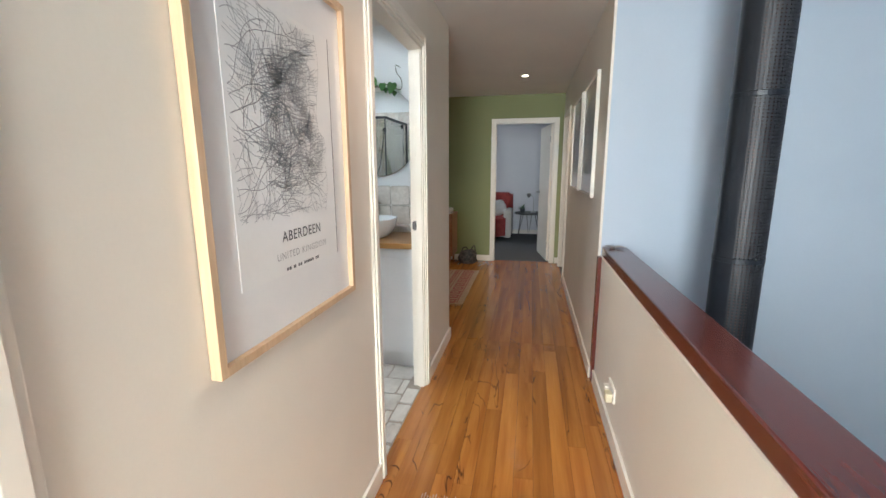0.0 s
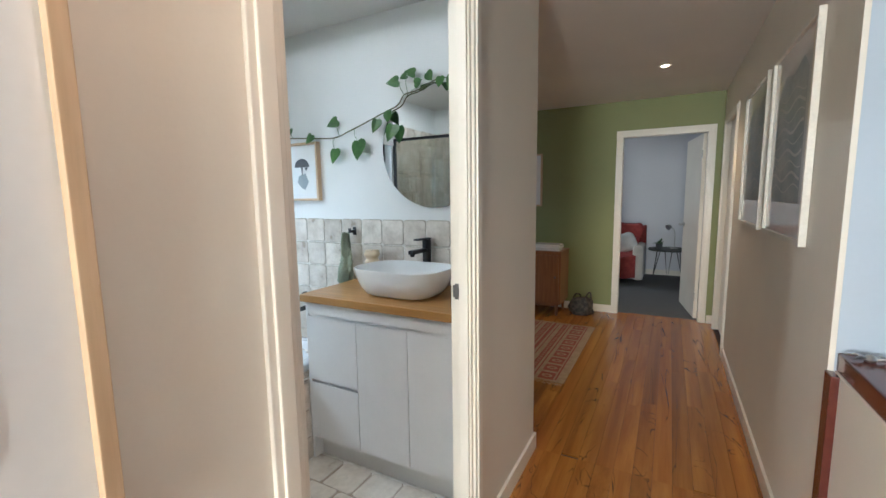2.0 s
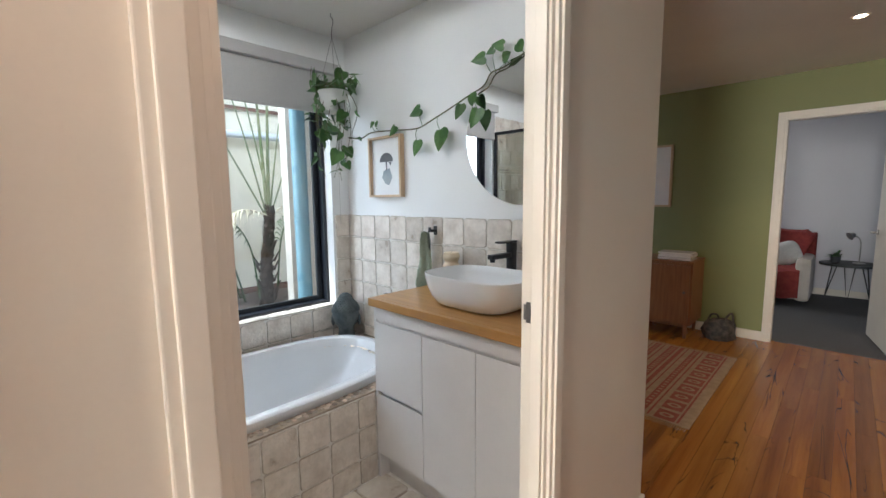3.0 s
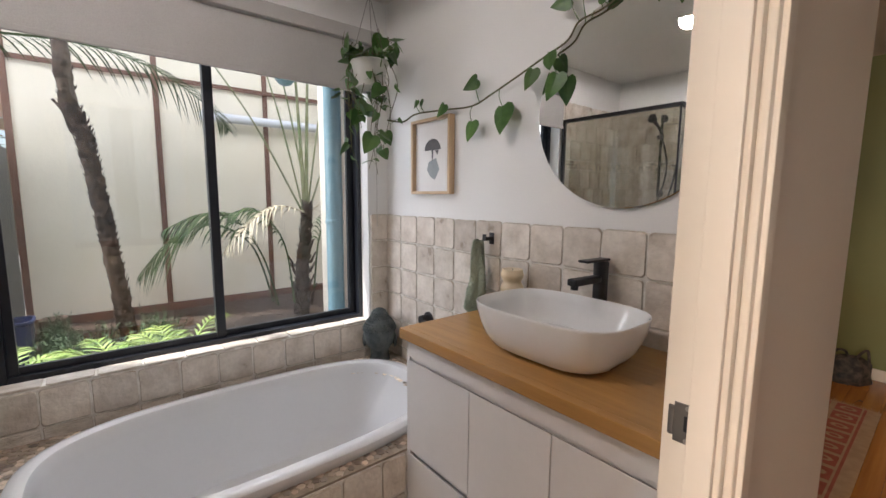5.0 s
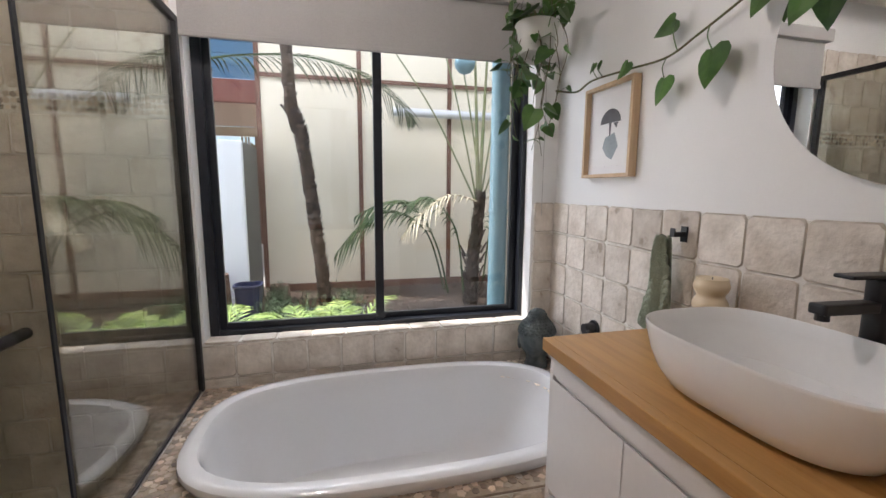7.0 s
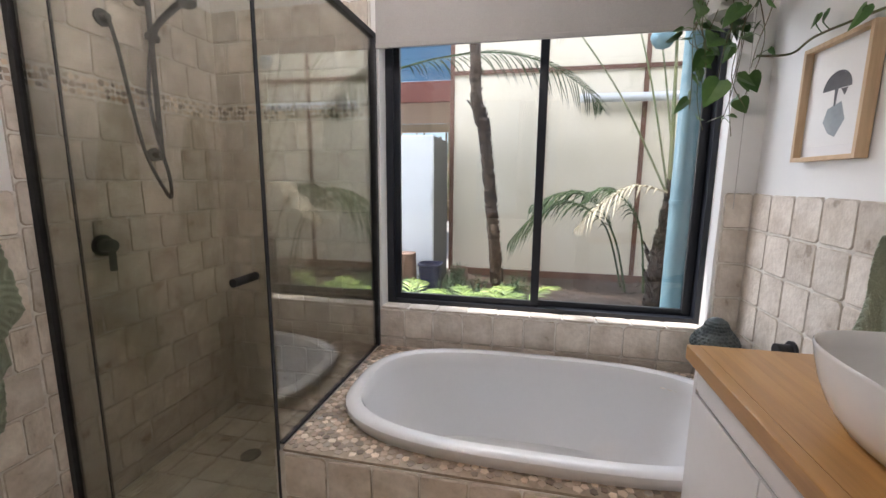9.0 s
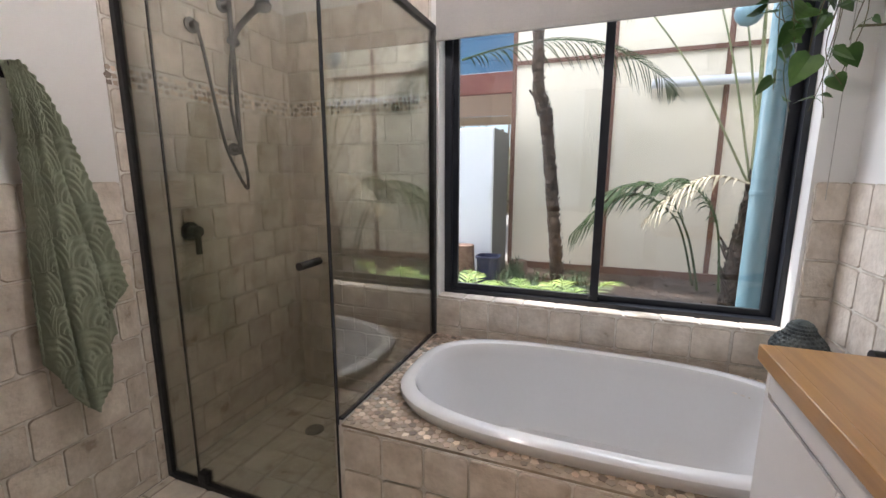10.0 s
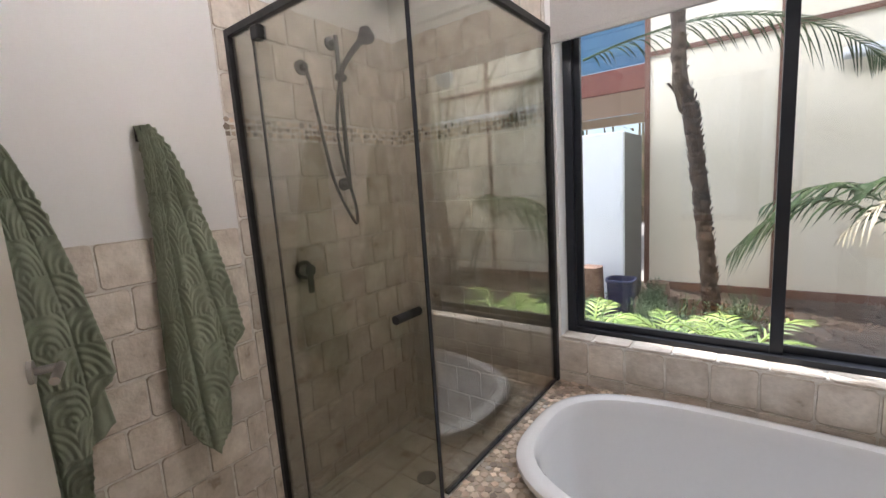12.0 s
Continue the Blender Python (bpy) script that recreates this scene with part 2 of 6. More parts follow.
FENCE = mat("cream_cladding", (0.82, 0.77, 0.65), (0.78, 0.73, 0.60), scale=2.2, rough=0.7, bump=0.1, fine=40)
BATTEN = mat("brown_batten", (0.14, 0.07, 0.048), (0.18, 0.09, 0.062), scale=9, rough=0.6)
SOIL = mat("bark_mulch", (0.055, 0.038, 0.028), (0.10, 0.07, 0.052), scale=30, rough=1.0, bump=1.0, fine=90)
# pale c3 mixes light bark chips with sun flecks put into the colour
TRUNK = mat("sun_flecked_palm_bark", (0.022, 0.015, 0.011), (0.10, 0.07, 0.052), scale=22, rough=0.95, bump=1.0, fine=90, vary=0.55, mottled=0.8, c3=(0.50, 0.42, 0.36))
FROND = mat("palm_leaf", (0.03, 0.062, 0.022), (0.07, 0.105, 0.04), scale=10, rough=0.6, vary=0.3, spec=0.2)
PALESTALK = mat("palm_stalk", (0.16, 0.20, 0.09), (0.24, 0.25, 0.13), scale=8, rough=0.6)
# pale frond colour with the sunlight on its leaflets put in
SUNLITFROND = mat("pale_sunlit_palm_leaf", (0.38, 0.33, 0.22), (0.5, 0.45, 0.33), scale=10, rough=0.6, vary=0.2)
FERN = mat("fern_leaf", (0.14, 0.26, 0.045), (0.36, 0.47, 0.13), scale=10, rough=0.5, vary=0.4)
HERB = mat("herb_leaf", (0.05, 0.10, 0.04), (0.09, 0.15, 0.07), scale=10, rough=0.6, vary=0.4)
BLUE = mat("blue_boards", (0.10, 0.24, 0.42), (0.12, 0.28, 0.46), scale=3, rough=0.5)
BLUEPIPE = mat("blue_pipe_paint", (0.17, 0.30, 0.36), (0.14, 0.26, 0.32), scale=6, rough=0.35, speck=0.05)
FASCIA = mat("terracotta_fascia", (0.28, 0.10, 0.08), (0.33, 0.13, 0.10), scale=5, rough=0.6)
TANKWHITE = mat("white_appliance", (0.72, 0.76, 0.82), (0.68, 0.72, 0.78), scale=2, rough=0.35, speck=0.05)
DARKGREY = mat("dark_grey_plastic", (0.07, 0.075, 0.08), rough=0.5)
RED = mat("red_throw", (0.34, 0.06, 0.05), (0.26, 0.04, 0.04), scale=18, rough=0.95, bump=1.0, fine=120)
SOFA = mat("cream_sofa_fabric", (0.62, 0.57, 0.52), (0.57, 0.52, 0.47), scale=9, rough=0.95, bump=0.6, fine=150)
WOOL = mat("white_cushion", (0.7, 0.69, 0.68), (0.62, 0.61, 0.6), scale=14, rough=0.95, bump=0.8)
TABLEDARK = mat("dark_grey_table", (0.05, 0.055, 0.055), rough=0.5)
RUGRED = mat("rug_red_wool", (0.28, 0.075, 0.05), (0.34, 0.10, 0.07), scale=20, rough=1.0, bump=0.8, fine=160)
RUGCREAM = mat("rug_cream_wool", (0.44, 0.31, 0.19), (0.37, 0.25, 0.15), scale=20, rough=1.0, bump=0.8, fine=160)
BAG = mat("dark_patterned_cloth", (0.03, 0.03, 0.03), (0.12, 0.10, 0.08), scale=25, rough=0.8, bump=0.6)
ARTGREY = mat("blue_grey_print", (0.22, 0.27, 0.30), (0.40, 0.42, 0.42), scale=4, rough=0.6, mottled=0.8)
PERF = perforated("perforated_steel")
DARKINK = mat("dark_grey_ink", (0.27, 0.27, 0.285), (0.34, 0.34, 0.355), rough=0.8)
MIDINK = mat("mid_grey_ink", (0.36, 0.37, 0.39), (0.44, 0.45, 0.47), rough=0.8)
TANGROUT = mat("tan_grout", (0.42, 0.35, 0.27), (0.33, 0.27, 0.20), scale=25, rough=0.9, bump=0.3)


# ---- builders ----
def box(bm, x0, x1, y0, y1, z0, z1, bevel=0.0):
    r = bmesh.ops.create_cube(bm, size=1.0)
    vs = r["verts"]
    for v in vs:
        v.co = Vector(((x0 + x1) / 2 + v.co.x * (x1 - x0), (y0 + y1) / 2 + v.co.y * (y1 - y0), (z0 + z1) / 2 + v.co.z * (z1 - z0)))
    if bevel:
        es = list({e for v in vs for e in v.link_edges})
        bmesh.ops.bevel(bm, geom=es, offset=bevel, segments=2, affect="EDGES", profile=0.6)
    return bm


def rod(bm, a, b, r, n=16, r2=None):
    a, b = Vector(a), Vector(b)
    res = bmesh.ops.create_cone(bm, cap_ends=True, segments=n, radius1=r, radius2=r if r2 is None else r2, depth=(b - a).length)
    q = Vector((0, 0, 1)).rotation_difference(b - a)
    bmesh.ops.transform(bm, matrix=Matrix.Translation((a + b) / 2) @ q.to_matrix().to_4x4(), verts=res["verts"])
    return bm


def lathe(bm, profile, centre, n=40, sx=1.0, sy=1.0, power=2.0):
    """Rings of (radius, z), as circles or as rounded rectangles where power is over 2."""
    rings = []
    for r, z in profile:
        ring = []
        for k in range(n):
            a = 2 * math.pi * k / n
            c, s = math.cos(a), math.sin(a)
            g = (abs(c) ** power + abs(s) ** power) ** (-1 / power)
            ring.append(bm.verts.new((centre[0] + c * g * r * sx, centre[1] + s * g * r * sy, centre[2] + z)))
        rings.append(ring)
    for p, q in zip(rings, rings[1:]):
        for k in range(n):
            bm.faces.new((p[k], p[(k + 1) % n], q[(k + 1) % n], q[k]))
    bm.faces.new(rings[0][::-1])
    bm.faces.new(rings[-1])
    return bm


def tube(bm, pts, r, n=8, taper=None):
    pts = [Vector(p) for p in pts]
    rings = []
    for i, p in enumerate(pts):
        d = (pts[min(i + 1, len(pts) - 1)] - pts[max(i - 1, 0)]).normalized()
        s = d.cross(Vector((0, 0, 1)))
        s = s.normalized() if s.length > 0.05 else Vector((1, 0, 0))
        u = s.cross(d).normalized()
        rr = r if taper is None else r + (taper - r) * i / (len(pts) - 1)
        rings.append([bm.verts.new(p + (s * math.cos(2 * math.pi * k / n) + u * math.sin(2 * math.pi * k / n)) * rr) for k in range(n)])
    for p, q in zip(rings, rings[1:]):
        for k in range(n):
            bm.faces.new((p[k], p[(k + 1) % n], q[(k + 1) % n], q[k]))
    bm.faces.new(rings[0][::-1])
    bm.faces.new(rings[-1])
    return bm


def smooth_path(pts, n=8):
    pts = [Vector(p) for p in pts]
    out = []
    for i in range(len(pts) - 1):
        p0, p1, p2, p3 = pts[max(i - 1, 0)], pts[i], pts[i + 1], pts[min(i + 2, len(pts) - 1)]
        for k in range(n):
            t = k / n
            out.append(0.5 * ((2 * p1) + (p2 - p0) * t + (2 * p0 - 5 * p1 + 4 * p2 - p3) * t * t + (3 * p1 - p0 - 3 * p2 + p3) * t ** 3))
    return out + [pts[-1]]


def part(name, bm, material, parent=None, label="", smooth=False, kind="", at=None):
    bmesh.ops.recalc_face_normals(bm, faces=bm.faces)
    me = bpy.data.meshes.new(name)
    bm.to_mesh(me)
    bm.free()
    for m in material if isinstance(material, (list, tuple)) else [material]:
        me.materials.append(m)
    if smooth:
        for p in me.polygons:
            p.use_smooth = True
        me.set_sharp_from_angle(angle=radians(40))
    ob = new(name, me)
    if at:
        ob.location = at
    if parent:
        ob.parent = parent
    if label or kind:
        tagged(ob, label, kind=kind)
    return ob


def thing(name, label, category, place=(0, 0, 0), group=""):
    ob = new(name)
    ob.location = place
    ob.empty_display_size = 0.05
    return tagged(ob, label, category, group)


def B(*args, bevel=0.0):
    return box(bmesh.new(), *args, bevel=bevel)


def rebase(ob):
    """Moves the parts back by the place of their thing, so that they may be modelled in the room's metres."""
    for c in ob.children:
        c.location = c.location - ob.location
    return ob


def structure(name, boxes, material, parent=None, bevel=0.0):
    bm = bmesh.new()
    for b in boxes:
        box(bm, *b, bevel=bevel)
    return part(name, bm, material, parent, kind="structure")


# ---- the large structure ----
WX, WN, WS, HX, HW = -2.46, 3.235, 0.655, -0.571, -0.505   # bathroom faces: window, north, south, hall side; hall face
OY0, OY1, OZ0, OZ1 = 1.557, 3.115, 0.645, 2.13            # the window's opening
DY0, DY1, DZ = 1.73, 2.55, 2.07                          # the bathroom door's opening
CH = 2.42

structure("wall_hall_west", [(HX, HW, -2.4, -0.43, 0, CH), (HX, HW, 0.388, DY0, 0, CH), (HX, HW, -0.43, 0.388, 2.07, CH), (HX, HW, DY1, 3.355, 0, CH), (HX, HW, DY0, DY1, DZ, CH)], CREAM)
structure("wall_closet", [(HX - 0.1, HX, -0.6, 0.55, 0, CH)], CREAM)
structure("wall_bath_north", [(WX - 0.2, HX, WN, 3.355, 0, CH)], WHITEWALL)
structure("wall_bath_south", [(WX - 0.2, HX, WS - 0.12, WS, 0, CH)], WHITEWALL)
structure("wall_bath_window", [(WX - 0.2, WX, WS, OY0, 0, CH), (WX - 0.2, WX, OY1, WN, 0, CH), (WX - 0.2, WX, OY0, OY1, 0, OZ0), (WX - 0.2, WX, OY0, OY1, OZ1, CH)], WHITEWALL)
structure("wall_bath_lining", [(HX - 0.012, HX, WS, DY0, 0, CH), (HX - 0.012, HX, DY1, WN, 0, CH), (HX - 0.012, HX, DY0, DY1, DZ, CH)], WHITEWALL)
structure("floor_bath", [(WX, HX, WS, WN, -0.12, -0.008), (HX, -0.53, DY0, DY1, -0.12, -0.008)], GROUT)
structure("ceiling_bath", [(WX, HX - 0.012, WS, WN, CH, CH + 0.05)], CEIL)
# hall and the wider space behind the bathroom
structure("floor_hall", [(-0.53, 0.68, -2.4, 3.36, -0.12, -0.012), (-3.6, 0.68, 3.36, 6.5, -0.12, -0.012)], SUB)
structure("ceiling_hall", [(HW, 0.56, -2.4, 6.43, CH, CH + 0.05), (-3.6, HW, 3.356, 6.43, CH, CH + 0.05)], CEIL)
structure("wall_green", [(-3.6, -0.40, 6.43, 6.53, 0, CH), (0.44, 0.70, 6.43, 6.53, 0, CH), (-0.40, 0.44, 6.43, 6.53, 2.04, CH)], GREEN)
structure("wall_hall_west_end", [(-3.72, -3.6, 3.36, 6.5, 0, CH)], CREAM)
structure("wall_hall_east", [(0.56, 0.575, 2.86, 5.42, 0, CH), (0.575, 0.68, 2.971, 5.42, 0, CH), (0.56, 0.68, 6.22, 6.43, 0, CH), (0.56, 0.68, 5.42, 6.22, 2.08, CH)], CREAM)
structure("door_east", [(0.60, 0.64, 5.42, 6.22, 0.01, 2.08)], TRIM)
structure("wall_hall_south", [(-0.6, 2.0, -2.9, -2.8, -2.6, 5.0)], CREAM)
structure("half_wall", [(0.575, 0.69, -2.4, 2.86, -0.1, 0.845)], CREAM)
# stairwell
structure("wall_stairwell", [(0.576, 6.0, 2.863, 2.97, -2.6, 5.0)], BLUEWALL)
structure("wall_stairwell_east", [(6.0, 6.1, -2.8, 3.5, -2.6, 5.0)], BLUEWALL)
structure("wall_stairwell_south", [(2.0, 6.0, -2.9, -2.8, -2.6, 5.0)], BLUEWALL)
structure("wall_stairwell_west", [(0.565, 0.68, -2.8, 3.4, -2.6, -0.12)], BLUEWALL)
structure("floor_stairwell", [(0.68, 6.0, -2.8, 3.4, -2.7, -2.6)], PLANK)
structure("ceiling_stairwell", [(0.56, 6.1, -2.9, 3.5, 5.0, 5.1)], CEIL)
# hall ceiling edge, carried up unseen to keep sun out of the stairwell
structure("ceiling_edge", [(0.562, 0.68, -2.8, 2.86, CH - 0.02, 5.0)], CREAM)
# unseen roof slab added above the ceilings to keep the sun out
structure("ceiling_bedroom_top", [(-2.85, 0.56, -2.8, 9.5, CH + 0.3, CH + 0.4), (-3.75, -2.85, 3.4, 9.5, CH + 0.3, CH + 0.4), (0.56, 2.4, 3.0, 9.5, CH + 0.3, CH + 0.4)], CEIL)
structure("wall_hall_west_end_south", [(HX, -0.5, -2.8, -2.4, 0, CH)], CREAM)
# bedroom behind the green wall
structure("floor_bedroom", [(-3.2, 2.2, 6.53, 9.3, -0.12, 0.0), (-0.40, 0.44, 6.50, 6.53, -0.1, 0.0)], CARPET)
structure("wall_bedroom", [(-3.2, 2.2, 9.3, 9.4, 0, CH), (-3.3, -3.2, 6.53, 9.4, 0, CH), (2.2, 2.3, 6.53, 9.4, 0, CH)], LILAC)
structure("ceiling_bedroom", [(-3.2, 2.2, 6.53, 9.3, CH, CH + 0.05)], CEIL)


def skirting(name, runs):
    ob = None
    bm = bmesh.new()
    for x0, x1, y0, y1 in runs:
        box(bm, x0, x1, y0, y1, 0.0, 0.088, bevel=0.003)
    return part(name, bm, TRIM, kind="structure")


skirting("baseboard", [(HW, HW + 0.014, -2.4, -0.5), (HW, HW + 0.014, 0.456, 1.672), (HW, HW + 0.014, 2.607, 3.37), (-0.6, HW, 3.356, 3.37), (-3.6, -0.455, 6.416, 6.43),
                       (0.546, 0.56, 2.86, 5.36), (0.561, 0.575, -2.4, 2.80), (0.505, 0.56, 6.416, 6.43)])
skirting("baseboard_bedroom", [(-3.2, 2.2, 9.285, 9.3)])


def architrave(name, side, a, b, top, face, out):
    """Moulded trim round an opening in a wall; side 'x' for a wall that faces x."""
    bm = bmesh.new()
    w, d = 0.067, 0.018
    for lo, hi, z0, z1 in ((a - w, a, 0, top + w), (b, b + w, 0, top + w), (a, b, top, top + w)):
        for inset, dep in ((0.0, d * 0.62), (0.016, d)):
            l, h = lo + inset, hi - inset
            t0, t1 = (z0, z1 - (inset if z1 > top else 0)) if hi - lo < 0.1 else (z0 + inset, z1 - inset)
            if side == "x":
                box(bm, *sorted((face, face + out * dep)), l, h, t0, t1, bevel=0.003)
            else:
                box(bm, l, h, *sorted((face, face + out * dep)), t0, t1, bevel=0.003)
    return part(name, bm, TRIM, kind="structure")


architrave("trim_bath_door", "x", DY0 + 0.004, DY1 - 0.004, DZ, HW, 1)
architrave("trim_west_door", "x", -0.426, 0.384, 2.066, HW, 1)
structure("jamb_west_door", [(HX, HW, -0.43, -0.412, 0, 2.07), (HX, HW, 0.370, 0.388, 0, 2.07), (HX, HW, -0.412, 0.370, 2.052, 2.07)], TRIM, bevel=0.002)
structure("door_4", [(-0.560, -0.524, -0.408, 0.366, 0.008, 2.048)], TRIM, bevel=0.002)
architrave("trim_bedroom_door", "y", -0.39, 0.43, 2.03, 6.43, -1)
architrave("trim_east_door", "x", 5.42, 6.20, 2.05, 0.56, -1)
structure("jamb_bath_door", [(HX - 0.012, HW, DY0, DY0 + 0.018, 0, DZ), (HX - 0.012, HW, DY1 - 0.018, DY1, 0, DZ), (HX - 0.012, HW, DY0 + 0.018, DY1 - 0.018, DZ - 0.018, DZ),
                             (-0.546, -0.512, DY1 - 0.030, DY1 - 0.018, 0, DZ - 0.018), (-0.546, -0.512, DY0 + 0.018, DY0 + 0.030, 0, DZ - 0.018)], TRIM, bevel=0.002)
structure("jamb_bedroom_door", [(-0.40, -0.385, 6.43, 6.53, 0, 2.04), (0.425, 0.44, 6.43, 6.53, 0, 2.04), (-0.385, 0.425, 6.43, 6.53, 2.025, 2.04)], TRIM)


def hall_rail():
    rail = thing("handrail", "dark red-brown varnished timber handrail capping the half wall", "handrail", (0.64, 0.2, 0.845))
    part("cap", B(0.580, 0.728, -2.35, 2.862, 0.846, 0.905, bevel=0.006), RAILWOOD, rail)
    part("end_post", B(0.553, 0.575, 2.80, 2.858, 0.0, 0.8455, bevel=0.003), RAILWOOD, rail)
    rebase(rail)


hall_rail()


def bath_window():
    w = tagged(thing("window_1", "black aluminium sliding bathroom window over a tiled sill", "window", (-2.59, 2.345, OZ0)), kind="structure")
    x0, x1 = -2.625, -2.545
    fr = bmesh.new()
    for b in ((x0, x1, OY0, OY0 + 0.050, OZ0, OZ1), (x0, x1, OY1 - 0.035, OY1, OZ0, OZ1), (x0, x1, OY0 + 0.050, OY1 - 0.035, OZ0, OZ0 + 0.03), (x0, x1, OY0 + 0.050, OY1 - 0.035, OZ1 - 0.03, OZ1)):
        box(fr, *b, bevel=0.002)
    part("window_frame", fr, FRAMEBLACK, w)
    for lo, hi, x in ((OY0 + 0.050, 2.365, -2.588), (2.325, OY1 - 0.035, -2.612)):
        s = bmesh.new()
        for b in ((x, x + 0.02, lo, lo + 0.03, OZ0 + 0.03, OZ1 - 0.03), (x, x + 0.02, hi - 0.04, hi, OZ0 + 0.03, OZ1 - 0.03), (x, x + 0.02, lo + 0.03, hi - 0.04, OZ0 + 0.03, OZ0 + 0.06), (x, x + 0.02, lo + 0.03, hi - 0.04, OZ1 - 0.06, OZ1 - 0.03)):
            box(s, *b, bevel=0.002)
        sash = part("sash", s, FRAMEBLACK, w)
        pane = part("pane", B(x + 0.008, x + 0.012, lo + 0.028, hi - 0.038, OZ0 + 0.058, OZ1 - 0.058), CLEAR, sash)
        pane.visible_shadow = False
    rebase(w)


bath_window()
structure("window_reveal", [(-2.545, WX, OY1 - 0.012, OY1, OZ0, OZ1), (-2.545, WX, OY0, OY0 + 0.012, OZ0, OZ1), (-2.545, WX, OY0 + 0.012, OY1 - 0.012, OZ1 - 0.012, OZ1)], WHITEWALL)
# hob round the bath
structure("bath_hob", [(-1.560, -1.548, 1.53, WN, 0, 0.435), (WX, -1.56, 1.53, 1.565, 0, 0.435)], GROUT)


# ---- the bathroom's things ----
def bath_tub():
    t = thing("bathtub", "glossy white acrylic oval drop-in bathtub set into a stone mosaic hob", "bathtub", (-1.993, 2.375, 0.445))
    prof = [(0.30, -0.40), (0.385, -0.36), (0.392, 0.0), (0.398, 0.012), (0.406, 0.030), (0.404, 0.044), (0.394, 0.052), (0.375, 0.053), (0.352, 0.050), (0.345, 0.040),
            (0.338, 0.0), (0.325, -0.12), (0.305, -0.24), (0.27, -0.33), (0.20, -0.365), (0.08, -0.375), (0.004, -0.378)]
    bm = bmesh.new()
    n = 72
    rings = []
    for r, z in prof:
        ring = []
        for k in range(n):
            a = 2 * math.pi * k / n
            c, s = math.cos(a), math.sin(a)
            g = (abs(c) ** 3.0 + abs(s) ** 3.0) ** (-1 / 3.0)
            # the long way keeps the rim's width, with a slope at the far end
            ly = r + 0.336 - (0.16 * max(0.0, min(1.0, -z / 0.3)) if s > 0 and r < 0.35 else 0.03 * max(0, min(1, -z / 0.3)) if r < 0.35 else 0)
            ring.append(bm.verts.new((c * g * r, s * g * ly, z)))
        rings.append(ring)
    for p, q in zip(rings, rings[1:]):
        for k in range(n):
            bm.faces.new((p[k], p[(k + 1) % n], q[(k + 1) % n], q[k]))
    bm.faces.new(rings[-1])
    part("tub_shell", bm, ACRYLIC, t, smooth=True)
    bm = rod(bmesh.new(), (0.02, 0.10, -0.3785), (0.02, 0.10, -0.373), 0.028, 24)
    part("waste", bm, STEEL, t, "round chrome plug waste")
    return t


def vanity():
    v = thing("vanity_cabinet", "white lacquered bathroom vanity cabinet with two drawers and two doors", "cabinet", (-1.09, 2.98, 0.0))
    x0, x1, yf, yb = -1.540, HX - 0.014, 2.748, WN - 0.012
    for kind, b in (("side_panel", (x0, x0 + 0.018, yf - 0.012, yb, 0.0, 0.868)), ("carcass", (x0 + 0.0185, x1, yf + 0.012, yb, 0.1255, 0.868)),
                    ("plinth", (x0 + 0.0185, x1, yf + 0.045, yb, 0.0, 0.125)), ("top_rail", (x0 + 0.0185, x1, yf - 0.012, yf + 0.0115, 0.806, 0.868))):
        part(kind, B(*b, bevel=0.0015), LACQUER, v)
    splits = ((-1.525, -1.214, "drawer_front"), (-1.210, -0.918, "door"), (-0.914, x1 - 0.004, "door"))
    for a, b, kind in splits:
        zs = ((0.452, 0.793), (0.128, 0.436)) if kind == "drawer_front" else ((0.128, 0.793),)
        for z0, z1 in zs:
            # a chamfered upper edge for the fingers
            f = bmesh.new()
            pts = [(yf - 0.012, z0), (yf + 0.008, z0), (yf + 0.008, z1 - 0.014), (yf - 0.004, z1 - 0.003), (yf - 0.012, z1)]
            l = [f.verts.new((a, y, z)) for y, z in pts]
            r = [f.verts.new((b, y, z)) for y, z in pts]
            for i in range(5):
                f.faces.new((l[i], l[(i + 1) % 5], r[(i + 1) % 5], r[i]))
            f.faces.new(l[::-1])
            f.faces.new(r)
            part(kind, f, LACQUER, v)
    part("finger_channel", B(x0 + 0.0185, x1, yf - 0.005, yf + 0.011, 0.7935, 0.8055), LACQUER, v)
    rebase(v)
    top = thing("countertop", "honey-coloured solid bamboo countertop on the white vanity", "countertop", (-1.09, 2.98, 0.868))
    x1, y0, y1 = HX - 0.013, 2.718, WN - 0.010
    part("front_edge", B(-1.560, x1, y0, y0 + 0.030, 0.8685, 0.906, bevel=0.003), TOPWOOD, top)
    n = 12
    for k in range(n):
        a, b = y0 + 0.030 + (y1 - y0 - 0.030) * k / n, y0 + 0.030 + (y1 - y0 - 0.030) * (k + 1) / n
        part("stave", B(-1.560, x1, a + 0.0001, b - 0.0001, 0.8685, 0.906, bevel=0.0003), TOPWOOD, top)
    rebase(top)


def basin():
    b = thing("basin", "white glazed ceramic rounded rectangular vessel basin on the wooden countertop", "basin", (-1.072, 2.962, 0.9065))
    prof = [(0.62, 0.0), (0.71, 0.003), (0.795, 0.014), (0.88, 0.042), (0.945, 0.078), (0.985, 0.115), (0.998, 0.133), (1.0, 0.137), (0.992, 0.140), (0.975, 0.137), (0.945, 0.11), (0.89, 0.07), (0.79, 0.035), (0.5, 0.02), (0.06, 0.015)]
    part("bowl", lathe(bmesh.new(), prof, (0, 0, 0), 72, 0.246, 0.178, power=3.3), CERAMIC, b, smooth=True)
    part("drain", rod(bmesh.new(), (0.0, 0, 0.0125), (0.0, 0, 0.0165), 0.024, 24), BLACK, b, "black basin waste")


